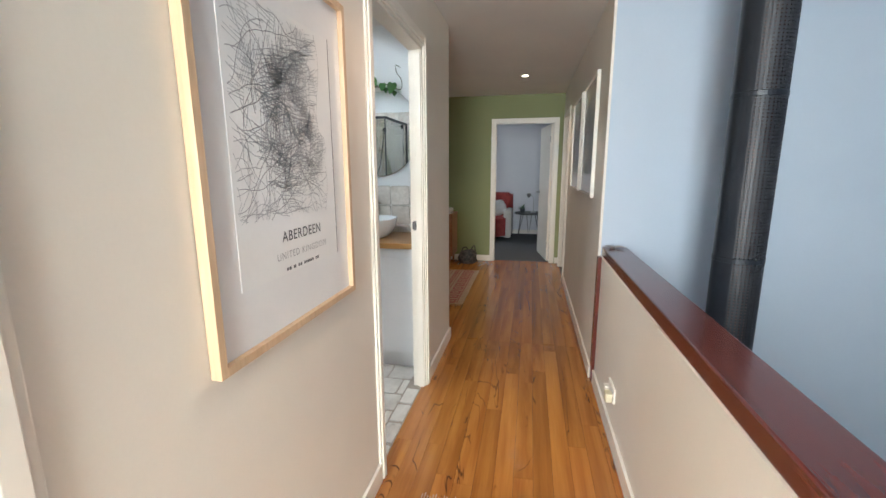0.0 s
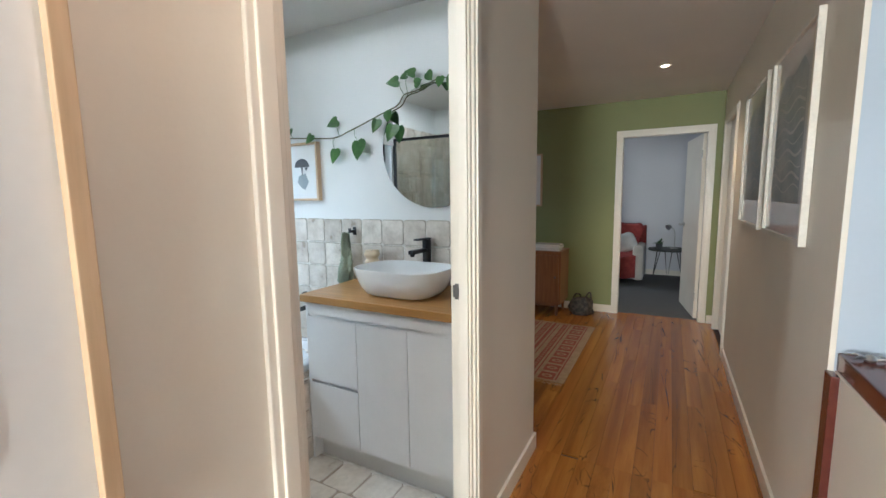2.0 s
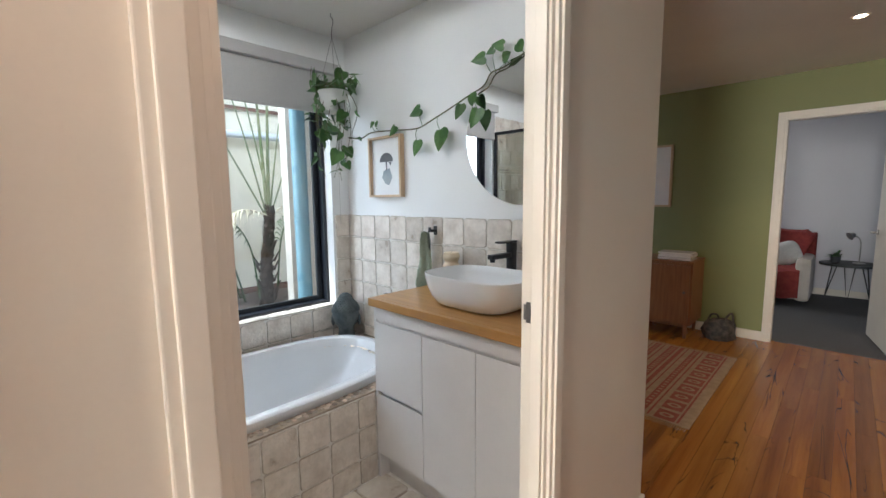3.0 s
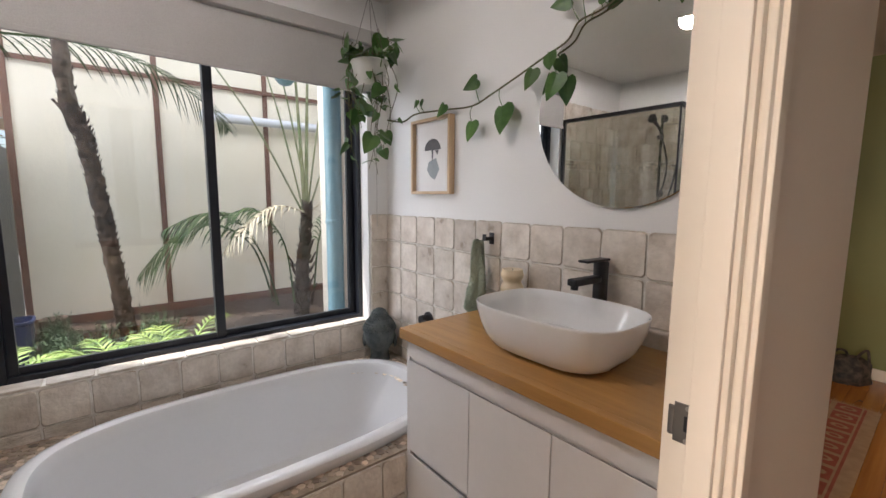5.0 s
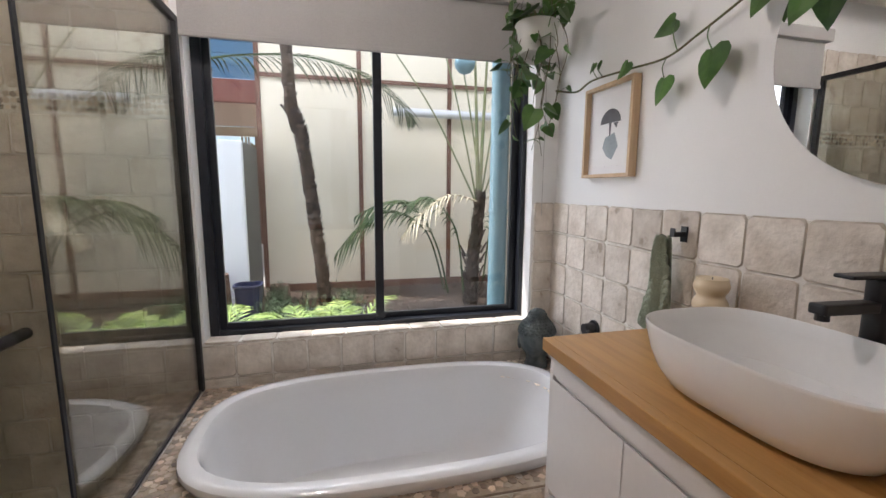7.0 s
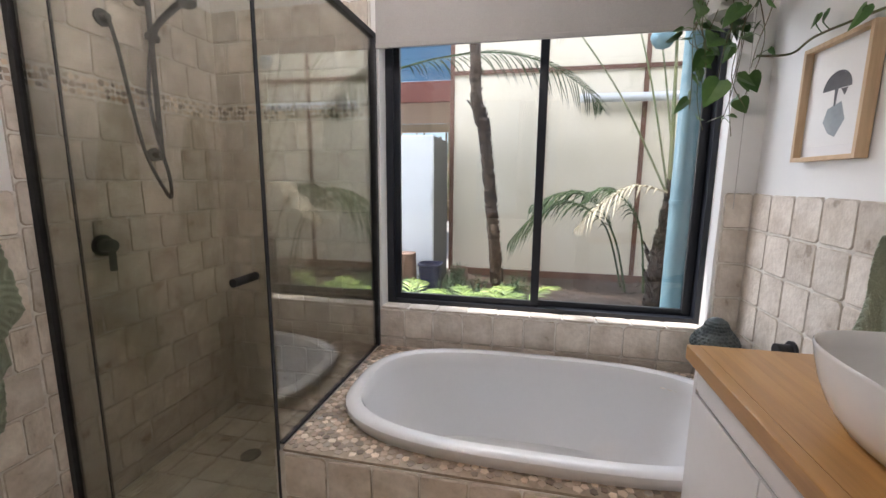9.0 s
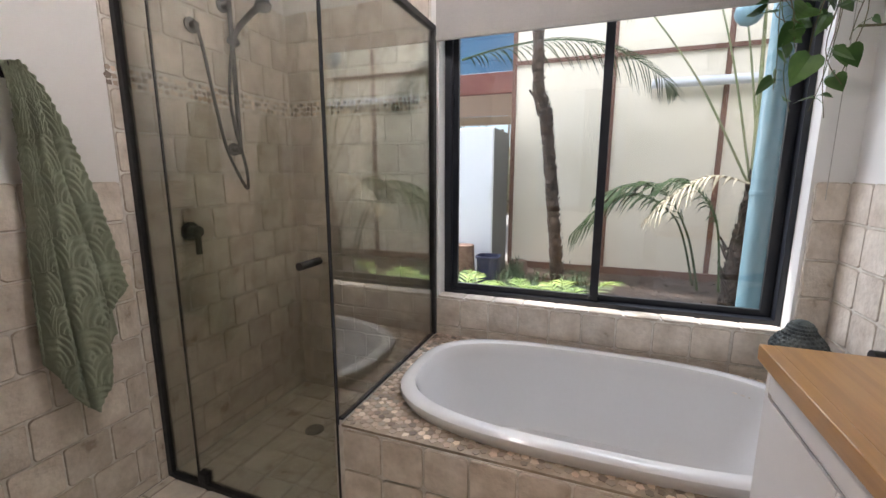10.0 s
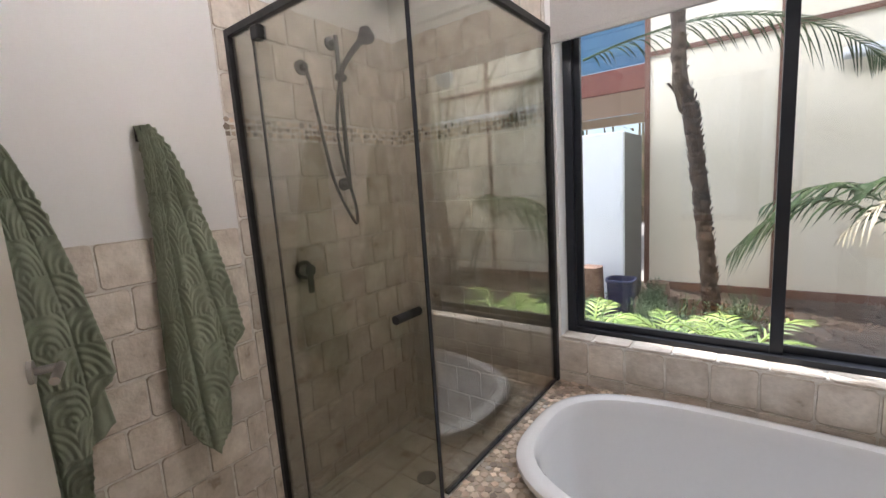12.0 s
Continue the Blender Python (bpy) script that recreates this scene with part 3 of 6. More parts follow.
def tap():
    t = thing("tap", "matt black tall basin mixer tap behind the basin", "tap", (-1.065, 3.182, 0.906))
    part("base_ring", rod(bmesh.new(), (0, 0, 0.0005), (0, 0, 0.008), 0.027, 24), BLACK, t)
    part("body", lathe(bmesh.new(), [(0.0235, 0.008), (0.0225, 0.05), (0.021, 0.15), (0.022, 0.235), (0.0225, 0.254), (0.018, 0.258)], (0, 0, 0), 40, power=2.8), BLACK, t, smooth=True)
    bm = B(-0.017, 0.017, -0.150, -0.018, 0.190, 0.212, bevel=0.005)
    part("spout", bm, BLACK, t)
    part("aerator", rod(bmesh.new(), (0, -0.134, 0.178), (0, -0.134, 0.191), 0.012, 16), BLACK, t)
    bm = B(-0.019, 0.019, -0.098, 0.022, 0.2585, 0.267, bevel=0.0038)
    part("lever", bm, BLACK, t)
    t.rotation_euler = (0, 0, radians(-4))


def mirror():
    m = thing("mirror", "round frameless wall mirror above the tiled splashback", "mirror", (-1.036, WN, 1.668))
    bm = bmesh.new()
    rod(bm, (0, -0.004, 0), (0, -0.012, 0), 0.318, 96)
    part("backing", bm, DARKSTEEL, m)
    bm = bmesh.new()
    rings = []
    for rad, y in ((0.331, -0.012), (0.333, -0.015), (0.330, -0.018)):
        rings.append([bm.verts.new((math.cos(2 * math.pi * k / 128) * rad, y, math.sin(2 * math.pi * k / 128) * rad)) for k in range(128)])
    for p, q in zip(rings, rings[1:]):
        for k in range(128):
            bm.faces.new((p[k], p[(k + 1) % 128], q[(k + 1) % 128], q[k]))
    bm.faces.new(rings[0])
    bm.faces.new(rings[-1])
    part("mirror_glass", bm, MIRROR, m)


def picture(name, label, w, h, depth, place, turn, rim, wood_mat, fill, border=0.0, glazed=False):
    """A framed picture; it hangs in the x-z plane and faces -y before the turn. fill(parent) adds what is printed."""
    p = thing(name, label, "picture", place)
    p.rotation_euler = (0, 0, turn)
    bm = bmesh.new()
    for b in ((-w / 2, -w / 2 + rim, 0, h), (w / 2 - rim, w / 2, 0, h), (-w / 2 + rim, w / 2 - rim, 0, rim), (-w / 2 + rim, w / 2 - rim, h - rim, h)):
        box(bm, b[0], b[1], -depth, -0.002, b[2], b[3], bevel=0.0015)
    part("frame", bm, wood_mat, p)
    part("sheet", B(-w / 2 + rim, w / 2 - rim, -0.012, -0.003, rim, h - rim), MATBOARD, p)
    fill(p)
    if glazed:
        g = part("glazing", B(-w / 2 + rim, w / 2 - rim, -depth + 0.006, -depth + 0.008, rim, h - rim), PICGLASS, p)
        g.visible_shadow = False
    return p


def quad(bm, pts, y):
    bm.faces.new([bm.verts.new((x, y, z)) for x, z in pts])


def ink_line(bm, pts, w, y):
    for (ax, az), (bx, bz) in zip(pts, pts[1:]):
        d = Vector((bx - ax, bz - az))
        if d.length < 1e-5:
            continue
        n = Vector((-d.y, d.x)).normalized() * w / 2
        quad(bm, [(ax + n.x, az + n.y), (bx + n.x, bz + n.y), (bx - n.x, bz - n.y), (ax - n.x, az - n.y)], y)


def small_print(p):
    part("paper", B(-0.108, 0.108, -0.0135, -0.0121, 0.045, 0.335), PAPER, p)
    bm = bmesh.new()
    cap = [(0.065 * math.cos(math.pi * k / 14), 0.215 + 0.055 * math.sin(math.pi * k / 14)) for k in range(15)]
    quad(bm, cap, -0.0142)
    quad(bm, [(-0.008, 0.215), (0.008, 0.215), (0.004, 0.165), (-0.004, 0.165)], -0.0142)
    quad(bm, [(0.02, 0.213), (0.05, 0.213), (0.04, 0.19)], -0.0142)
    part("dark_figure", bm, INK, p)
    bm = bmesh.new()
    quad(bm, [(-0.03, 0.16), (0.03, 0.175), (0.055, 0.12), (0.02, 0.07), (-0.015, 0.085), (-0.045, 0.12)], -0.0140)
    part("pale_figure", bm, ARTGREY, p)


def leaf(bm, place, heading, tilt, size, roll=0.0, wide=0.72):
    """A heart-shaped leaf from its stalk's end, folded along the middle and drooping at the tip."""
    outline = [(0.0, 0.0), (0.22, -0.10), (0.42, -0.02), (0.50, 0.16), (0.44, 0.40), (0.28, 0.66), (0.12, 0.86), (0.0, 1.0)]
    m = Matrix.Translation(place) @ Euler((tilt, roll, heading), "XYZ").to_matrix().to_4x4()
    mids = [bm.verts.new(m @ Vector((0, s * size, -0.10 * s * s * size))) for s in (0.0, 0.16, 0.40, 0.66, 0.86, 1.0)]
    for side in (-1, 1):
        edge = [bm.verts.new(m @ Vector((side * x * wide * 1.25 * size, y * size, (0.16 * x - 0.12 * y * y) * size))) for x, y in outline[1:7]]
        bm.faces.new((mids[0], edge[0], edge[1], mids[1]))
        bm.faces.new((mids[1], edge[1], edge[2]))
        bm.faces.new((mids[1], edge[2], edge[3], mids[2]))
        bm.faces.new((mids[2], edge[3], edge[4], mids[3]))
        bm.faces.new((mids[3], edge[4], edge[5], mids[4]))
        bm.faces.new((mids[4], edge[5], mids[5]))


def plant():
    p = thing("hanging_plant", "trailing green pothos in a white pot hung by the window", "plant", (-2.15, 2.95, 1.93))
    rnd = random.Random(8)
    part("pot", lathe(bmesh.new(), [(0.055, -0.06), (0.065, -0.055), (0.085, 0.05), (0.09, 0.055), (0.086, 0.06), (0.078, 0.045), (0.01, 0.04)], (0, 0, 0), 32), POT, p, "white plastic hanging pot", smooth=True)
    part("soil", rod(bmesh.new(), (0, 0, 0.035), (0, 0, 0.048), 0.077, 20), SOIL, p)
    bm = bmesh.new()
    for a in (20, 140, 260):
        tube(bm, [(0.087 * math.cos(radians(a)), 0.087 * math.sin(radians(a)), 0.055), (0.002, 0, 0.36)], 0.0012, 5)
    tube(bm, smooth_path([(0, 0, 0.35), (0.004, 0, 0.40), (0.02, 0, 0.43), (0.016, 0, 0.455), (0.0, 0, 0.47), (0, 0, 0.488)], 4), 0.0022, 6)
    part("hanger", bm, DARKSTEEL, p, "wire hanger and ceiling hook")
    for k in range(23):
        a = rnd.uniform(0, 6.28)
        d = Vector((math.cos(a), math.sin(a) * 0.75, 0))
        out = rnd.uniform(0.07, 0.15)
        rising = k % 4 == 0
        drop = rnd.uniform(-0.24, -0.12) if rising else rnd.uniform(0.10, 0.47)
        wob = lambda s: Vector((rnd.uniform(-s, s), rnd.uniform(-s, s), rnd.uniform(-s, s)))
        pts = [d * 0.03 + Vector((0, 0, 0.045)), d * out * 0.6 + Vector((0, 0, 0.09)) + wob(0.03), d * out + Vector((0, 0, 0.04 - drop * 0.35)) + wob(0.03)]
        pts += [d * out * rnd.uniform(0.7, 1.1) + Vector((0, 0, -drop * 0.7)) + wob(0.03), d * out * rnd.uniform(0.6, 1.15) + Vector((0, 0, -drop)) + wob(0.03)]
        path = smooth_path(pts, 5)
        part("stem", tube(bmesh.new(), path, 0.0022, 5, 0.0013), STEM, p)
        for j in range(6, len(path), rnd.choice((3, 4, 4))):
            q = path[j]
            h = rnd.uniform(0, 6.28)
            e = q + Vector((math.cos(h), math.sin(h), rnd.uniform(-0.5, 0.9))) * rnd.uniform(0.02, 0.045)
            bm = bmesh.new()
            leaf(bm, (0, 0, 0), h - math.pi / 2 + rnd.uniform(-0.7, 0.7), radians(rnd.uniform(-115, 5)), rnd.choice((0.032, 0.044, 0.056, 0.068, 0.088)) * rnd.uniform(0.9, 1.1), roll=rnd.uniform(-0.9, 0.9), wide=rnd.uniform(0.5, 0.8))
            tube(bm, [q - e, (q - e) * 0.5 + Vector((0, 0, 0.006)), (0, 0, 0)], 0.0010, 4)
            part("leaf", bm, LEAF, p, at=e)


def wall_vine():
    p = thing("wall_vine", "long pothos vine trained along the wall above the mirror", "plant", (-1.7, 3.2, 1.80))
    path = smooth_path([(-2.16, 3.05, 1.74), (-2.20, 3.17, 1.752), (-2.12, 3.195, 1.782), (-1.90, 3.20, 1.770), (-1.72, 3.205, 1.760), (-1.60, 3.205, 1.79), (-1.475, 3.205, 1.828), (-1.344, 3.20, 1.868),
                        (-1.245, 3.20, 1.90), (-1.20, 3.20, 1.95), (-1.12, 3.205, 1.965), (-0.978, 3.205, 2.01), (-0.90, 3.20, 1.985), (-0.83, 3.19, 1.965), (-0.825, 3.19, 2.03), (-0.862, 3.20, 2.08), (-0.87, 3.20, 2.135), (-0.83, 3.19, 2.115)], 6)
    part("stem", tube(bmesh.new(), path, 0.0042, 7, 0.0026), STEM, p, "brown woody vine stem")
    spots = [(-1.70, 1.842, 0.078, 60, 1), (-1.70, 1.650, 0.092, 0, 1), (-1.515, 1.675, 0.122, -10, 1), (-1.385, 1.80, 0.082, 12, 1), (-1.30, 1.842, 0.07, -20, 0), (-1.280, 1.755, 0.10, 12, 1), (-1.90, 1.765, 0.068, 30, 1),
             (-2.105, 1.825, 0.045, 10, 0), (-2.06, 1.82, 0.045, -30, 0), (-1.257, 2.02, 0.072, 80, 0), (-1.145, 2.055, 0.06, 100, 0), (-1.10, 2.00, 0.06, -100, 0), (-1.03, 2.02, 0.065, -40, 0), (-0.90, 1.975, 0.085, 10, 1), (-1.19, 2.04, 0.045, 60, 0), (-0.97, 1.985, 0.06, 0, 0)]
    for x, z, s, spin, _ in spots:
        near = min(path, key=lambda q: (q.x - x) ** 2 + (q.z - z) ** 2)
        up = Vector((math.sin(radians(spin)), 0, math.cos(radians(spin))))
        a = Vector((x, 3.185, z)) + up * s * 0.42
        # the blade hangs flat against the wall with its tip away from the stalk
        m = Matrix.Translation(a) @ Euler((0, radians(spin), 0)).to_matrix().to_4x4() @ Euler((radians(-100), 0, 0)).to_matrix().to_4x4()
        tmp = bmesh.new()
        leaf(tmp, (0, 0, 0), 0, 0, s)
        bmesh.ops.transform(tmp, matrix=m, verts=tmp.verts)
        tube(tmp, smooth_path([near, (near + a) / 2 + Vector((0, -0.012, 0.0)), a], 4), 0.0018, 5)
        part("leaf", tmp, LEAF, p)
    rebase(p)


def blind():
    b = thing("roller_blind", "off-white fabric roller blind drawn down over the top of the window", "blind", (WX + 0.04, 2.345, 2.17))
    part("cassette", B(WX + 0.003, WX + 0.065, 1.550, 3.150, 2.168, 2.235, bevel=0.006), BLIND, b)
    part("fabric", B(WX + 0.026, WX + 0.0285, 1.565, 3.135, 1.94, 2.168), BLIND, b)
    part("bottom_rail", B(WX + 0.018, WX + 0.036, 1.565, 3.135, 1.918, 1.94, bevel=0.004), BLIND, b)
    part("pull_cord", tube(bmesh.new(), [(WX + 0.03, 3.143, 2.17), (WX + 0.028, 3.144, 1.2)], 0.0015, 5), BLIND, b, "beaded pull cord")
    rebase(b)


def statue():
    bm = lathe(bmesh.new(), [(0.050, 0.0), (0.056, 0.01), (0.048, 0.04), (0.05, 0.07), (0.072, 0.10), (0.084, 0.15), (0.082, 0.20), (0.066, 0.235), (0.045, 0.252), (0.040, 0.262), (0.036, 0.285), (0.02, 0.30), (0.003, 0.305)], (0, 0, 0), 48, 1.0, 1.05)
    for v in bm.verts:
        a = math.atan2(v.co.y, v.co.x)
        face = max(0.0, math.cos(a + 0.7))
        if v.co.z > 0.17:
            v.co.xy *= 1 + 0.025 * math.sin(14 * a) * (1 - face * 0.4)
        elif 0.09 < v.co.z < 0.17 and face > 0.97:
            v.co.xy *= 1.10
    for s in (-1, 1):
        c = Euler((0, 0, -0.7)).to_matrix() @ Vector((0, s * 0.086, 0.12))
        r = bmesh.ops.create_icosphere(bm, subdivisions=2, radius=0.026)
        for v in r["verts"]:
            v.co = Vector((v.co.x * 0.6, v.co.y * 0.4, v.co.z * 1.6)) + c
    for j in range(9):
        for k in range(22):
            z = 0.185 + j * 0.0125
            rr = (0.084, 0.083, 0.078, 0.071, 0.062, 0.050, 0.042, 0.038, 0.03)[j]
            a = 2 * math.pi * (k + 0.5 * (j % 2)) / 22
            r = bmesh.ops.create_icosphere(bm, subdivisions=1, radius=0.0085)
            for v in r["verts"]:
                v.co += Vector((rr * math.cos(a), rr * 1.05 * math.sin(a), z))
    ob = part("statue", bm, STONE, smooth=True, at=(-2.345, 3.10, 0.446))
    tagged(ob, "dark weathered stone head statue on the corner of the bath hob", "statue")


def bath_taps():
    t = thing("bath_spout", "matt black wall-mounted bath spout with a round flange over the tub", "tap", (-1.93, WN - 0.012, 0.70))
    part("flange", rod(bmesh.new(), (0, -0.001, 0), (0, -0.010, 0), 0.028, 24), BLACK, t)
    part("spout", rod(bmesh.new(), (0, -0.010, 0), (0, -0.17, 0), 0.015, 20), BLACK, t, smooth=True)
    k = thing("bath_mixer", "matt black round bath mixer handle on the tiled wall", "tap", (-2.045, WN - 0.012, 0.735))
    part("plate", rod(bmesh.new(), (0, -0.001, 0), (0, -0.010, 0), 0.036, 28), BLACK, k)
    part("knob", rod(bmesh.new(), (0, -0.010, 0), (0, -0.055, 0), 0.024, 24), BLACK, k)
    part("lever", rod(bmesh.new(), (0, -0.045, 0), (0.05, -0.060, 0.0), 0.006, 12), BLACK, k)


def candle():
    bm = lathe(bmesh.new(), [(0.036, 0), (0.040, 0.003)] + [(0.034 + 0.011 * (0.5 + 0.5 * math.cos(k * 0.62)) ** 0.7, 0.005 + 0.0052 * k) for k in range(34)] + [(0.040, 0.185), (0.032, 0.186), (0.004, 0.178)], (0, 0, 0), 28)
    c = thing("candle", "cream ribbed pillar candle on the wooden countertop", "candle", (-1.418, 3.150, 0.9065))
    part("wax", bm, CANDLE, c, smooth=True)
    part("wick", tube(bmesh.new(), [(0, 0, 0.177), (0.001, 0, 0.188)], 0.001, 5), INK, c)


def cloth(name, label, place, turn, top_z, length, w_max, seed, parent=None, waves=(0.15, 0.028), lean=0.0, folds=3.0, depth=0.045):
    """A towel hung by its middle: narrow and creased at the hook, wider below, with ribbed arcs woven in."""
    rnd = random.Random(seed)
    nu, nv = 84, 170
    bm = bmesh.new()
    grid_ = []
    for j in range(nv + 1):
        v = j / nv
        row = []
        w = w_max * (0.10 + 0.90 * min(1, (v / 0.8)) ** 0.85) * (1 - 0.25 * max(0, v - 0.82) / 0.18)
        for i in range(nu + 1):
            u = i / nu
            edge = 1 - (0.24 * (0.66 - u) if u < 0.66 else 0.62 * (u - 0.66)) - 0.012 * math.sin(u * 9 + seed)
            z = -length * v * edge
            x = (u - 0.5) * w + lean * v * length + 0.012 * math.sin(v * 6 + seed)
            fold = math.cos(2 * math.pi * folds * u + 0.8 * math.sin(2.2 * v + seed)) * depth * (0.35 + 0.65 * v) * (0.5 + 0.5 * math.cos((u - 0.5) * 2.2))
            y = -depth * 1.3 - 0.012 + fold * 0.62 - 0.02 * math.sin(math.pi * u)
            # woven arcs, in the cloth's own measure
            cu, cv = u * 0.62, v * length
            R, rise = waves
            row_n = math.floor(cv / R)
            ox = (row_n % 2) * R * 0.9
            cx = (math.floor((cu + ox) / (R * 1.8)) + 0.5) * R * 1.8 - ox
            cz = (row_n + 1.0) * R
            d = math.hypot(cu - cx, cv - cz)
            y += 0.0042 * math.cos(2 * math.pi * d / waves[1])
            y += 0.0008 * noise.noise(Vector((x * 200, z * 200, seed)))
            row.append(bm.verts.new((x, min(y, -0.010), z)))
        grid_.append(row)
    for j in range(nv):
        for i in range(nu):
            bm.faces.new((grid_[j][i], grid_[j][i + 1], grid_[j + 1][i + 1], grid_[j + 1][i]))
    t = thing(name, label, "towel", (place[0], place[1], top_z))
    t.rotation_euler = (0, 0, turn)
    ob = part("cloth", bm, TOWEL, t, smooth=True)
    s = ob.modifiers.new("thickness", "SOLIDIFY")
    s.thickness, s.offset = 0.006, 1.0
    # the back layer falls a little lower behind the front
    bm = bmesh.new()
    rows = []
    for j in range(41):
        v = j / 40
        w = w_max * 0.8 * (0.12 + 0.88 * min(1, v / 0.8) ** 0.8)
        rows.append([bm.verts.new(((i / 24 - 0.5) * w + lean * v * length * 0.8 - 0.01, -0.014 - 0.008 * math.cos(i * 0.9) * v, -length * v * (1.05 - 0.16 * abs(i / 24 - 0.35)))) for i in range(25)])
    for j in range(40):
        for i in range(24):
            bm.faces.new((rows[j][i], rows[j][i + 1], rows[j + 1][i + 1], rows[j + 1][i]))
    ob = part("back_layer", bm, TOWEL, t, smooth=True)
    s = ob.modifiers.new("thickness", "SOLIDIFY")
    s.thickness = 0.005
    return t


def bath_towel(label, place, seed):
    """A towel hung by one loop: it fans out from the hook, with one straight side, a low point and a raised corner, and deep creases that run from the hook."""
    hem = [(0.0, -0.040, 0.93), (0.22, -0.005, 1.06), (0.48, 0.050, 1.15), (0.60, 0.090, 1.08), (0.70, 0.118, 0.93), (0.80, 0.140, 0.84), (1.0, 0.212, 0.735)]
    us, xs, zs = zip(*hem)
    t = thing("towel", label, "towel", place)
    t.rotation_euler = (0, 0, math.pi)
    nu, nv = 150, 230
    bm = bmesh.new()
    rows = []
    for j in range(nv + 1):
        v = j / nv
        row = []
        for i in range(nu + 1):
            u = i / nu
            bx, bz = float(np.interp(u, us, xs)), float(np.interp(u, us, zs))
            z = -bz * v
            x = (u - 0.35) * 0.032 * (1 - v) + bx * v ** 0.68 + 0.008 * math.sin(4 * v + 5 * u + seed) * v
            crease = 0.042 * abs(math.sin(math.pi * (2.5 * u + 0.06 * math.sin(4 * v + seed)))) ** 0.45 + 0.006 * math.cos(2 * math.pi * 5.5 * u + 2 * v + seed)
            crease *= 0.55 + 0.6 * v
            y = -0.030 - crease - 0.022 * math.sin(math.pi * min(1, u * 1.1)) + (0.022 * max(0.0, 1 - v * 9))
            cu, cv = u * 0.46, bz * v
            R = 0.105
            n = math.floor(cv / R)
            ox = (n % 2) * R * 0.9 + seed * 0.05
            cx = (math.floor((cu + ox) / (R * 1.8)) + 0.5) * R * 1.8 - ox
            y += 0.0036 * math.cos(2 * math.pi * math.hypot(cu - cx, cv - (n + 1) * R) / 0.0235) + 0.0006 * noise.noise(Vector((x * 260, z * 260, seed)))
            row.append(bm.verts.new((x, min(y, -0.012), z)))
        rows.append(row)
    for j in range(nv):
        for i in range(nu):
            bm.faces.new((rows[j][i], rows[j][i + 1], rows[j + 1][i + 1], rows[j + 1][i]))
    m = part("cloth", bm, TOWEL, t, smooth=True).modifiers.new("thickness", "SOLIDIFY")
    m.thickness, m.offset = 0.006, 1.0
    # the side that hangs behind, seen past the raised corner
    bm = bmesh.new()
    rows = []
    for j in range(51):
        v = j / 50
        rows.append([bm.verts.new(((i / 24 - 0.5) * 0.04 * (1 - v) + (0.055 + 0.14 * i / 24) * v ** 0.6, -0.016 - 0.008 * math.cos(i * 0.7) * v, -(1.02 - 0.10 * i / 24) * v)) for i in range(25)])
    for j in range(50):
        for i in range(24):
            bm.faces.new((rows[j][i], rows[j][i + 1], rows[j + 1][i + 1], rows[j + 1][i]))
    m = part("back_layer", bm, TOWEL, t, smooth=True).modifiers.new("thickness", "SOLIDIFY")
    m.thickness = 0.005
    return t


def hook(place, turn, label="matt black square robe hook on the wall"):
    h = thing("robe_hook", label, "hook", place)
    h.rotation_euler = (0, 0, turn)
    part("plate", B(-0.013, 0.013, -0.006, -0.001, -0.025, 0.025, bevel=0.002), BLACK, h)
    part("peg", B(-0.008, 0.008, -0.045, -0.006, -0.008, 0.008, bevel=0.002), BLACK, h)
    part("tip", B(-0.010, 0.010, -0.050, -0.045, -0.008, 0.020, bevel=0.002), BLACK, h)


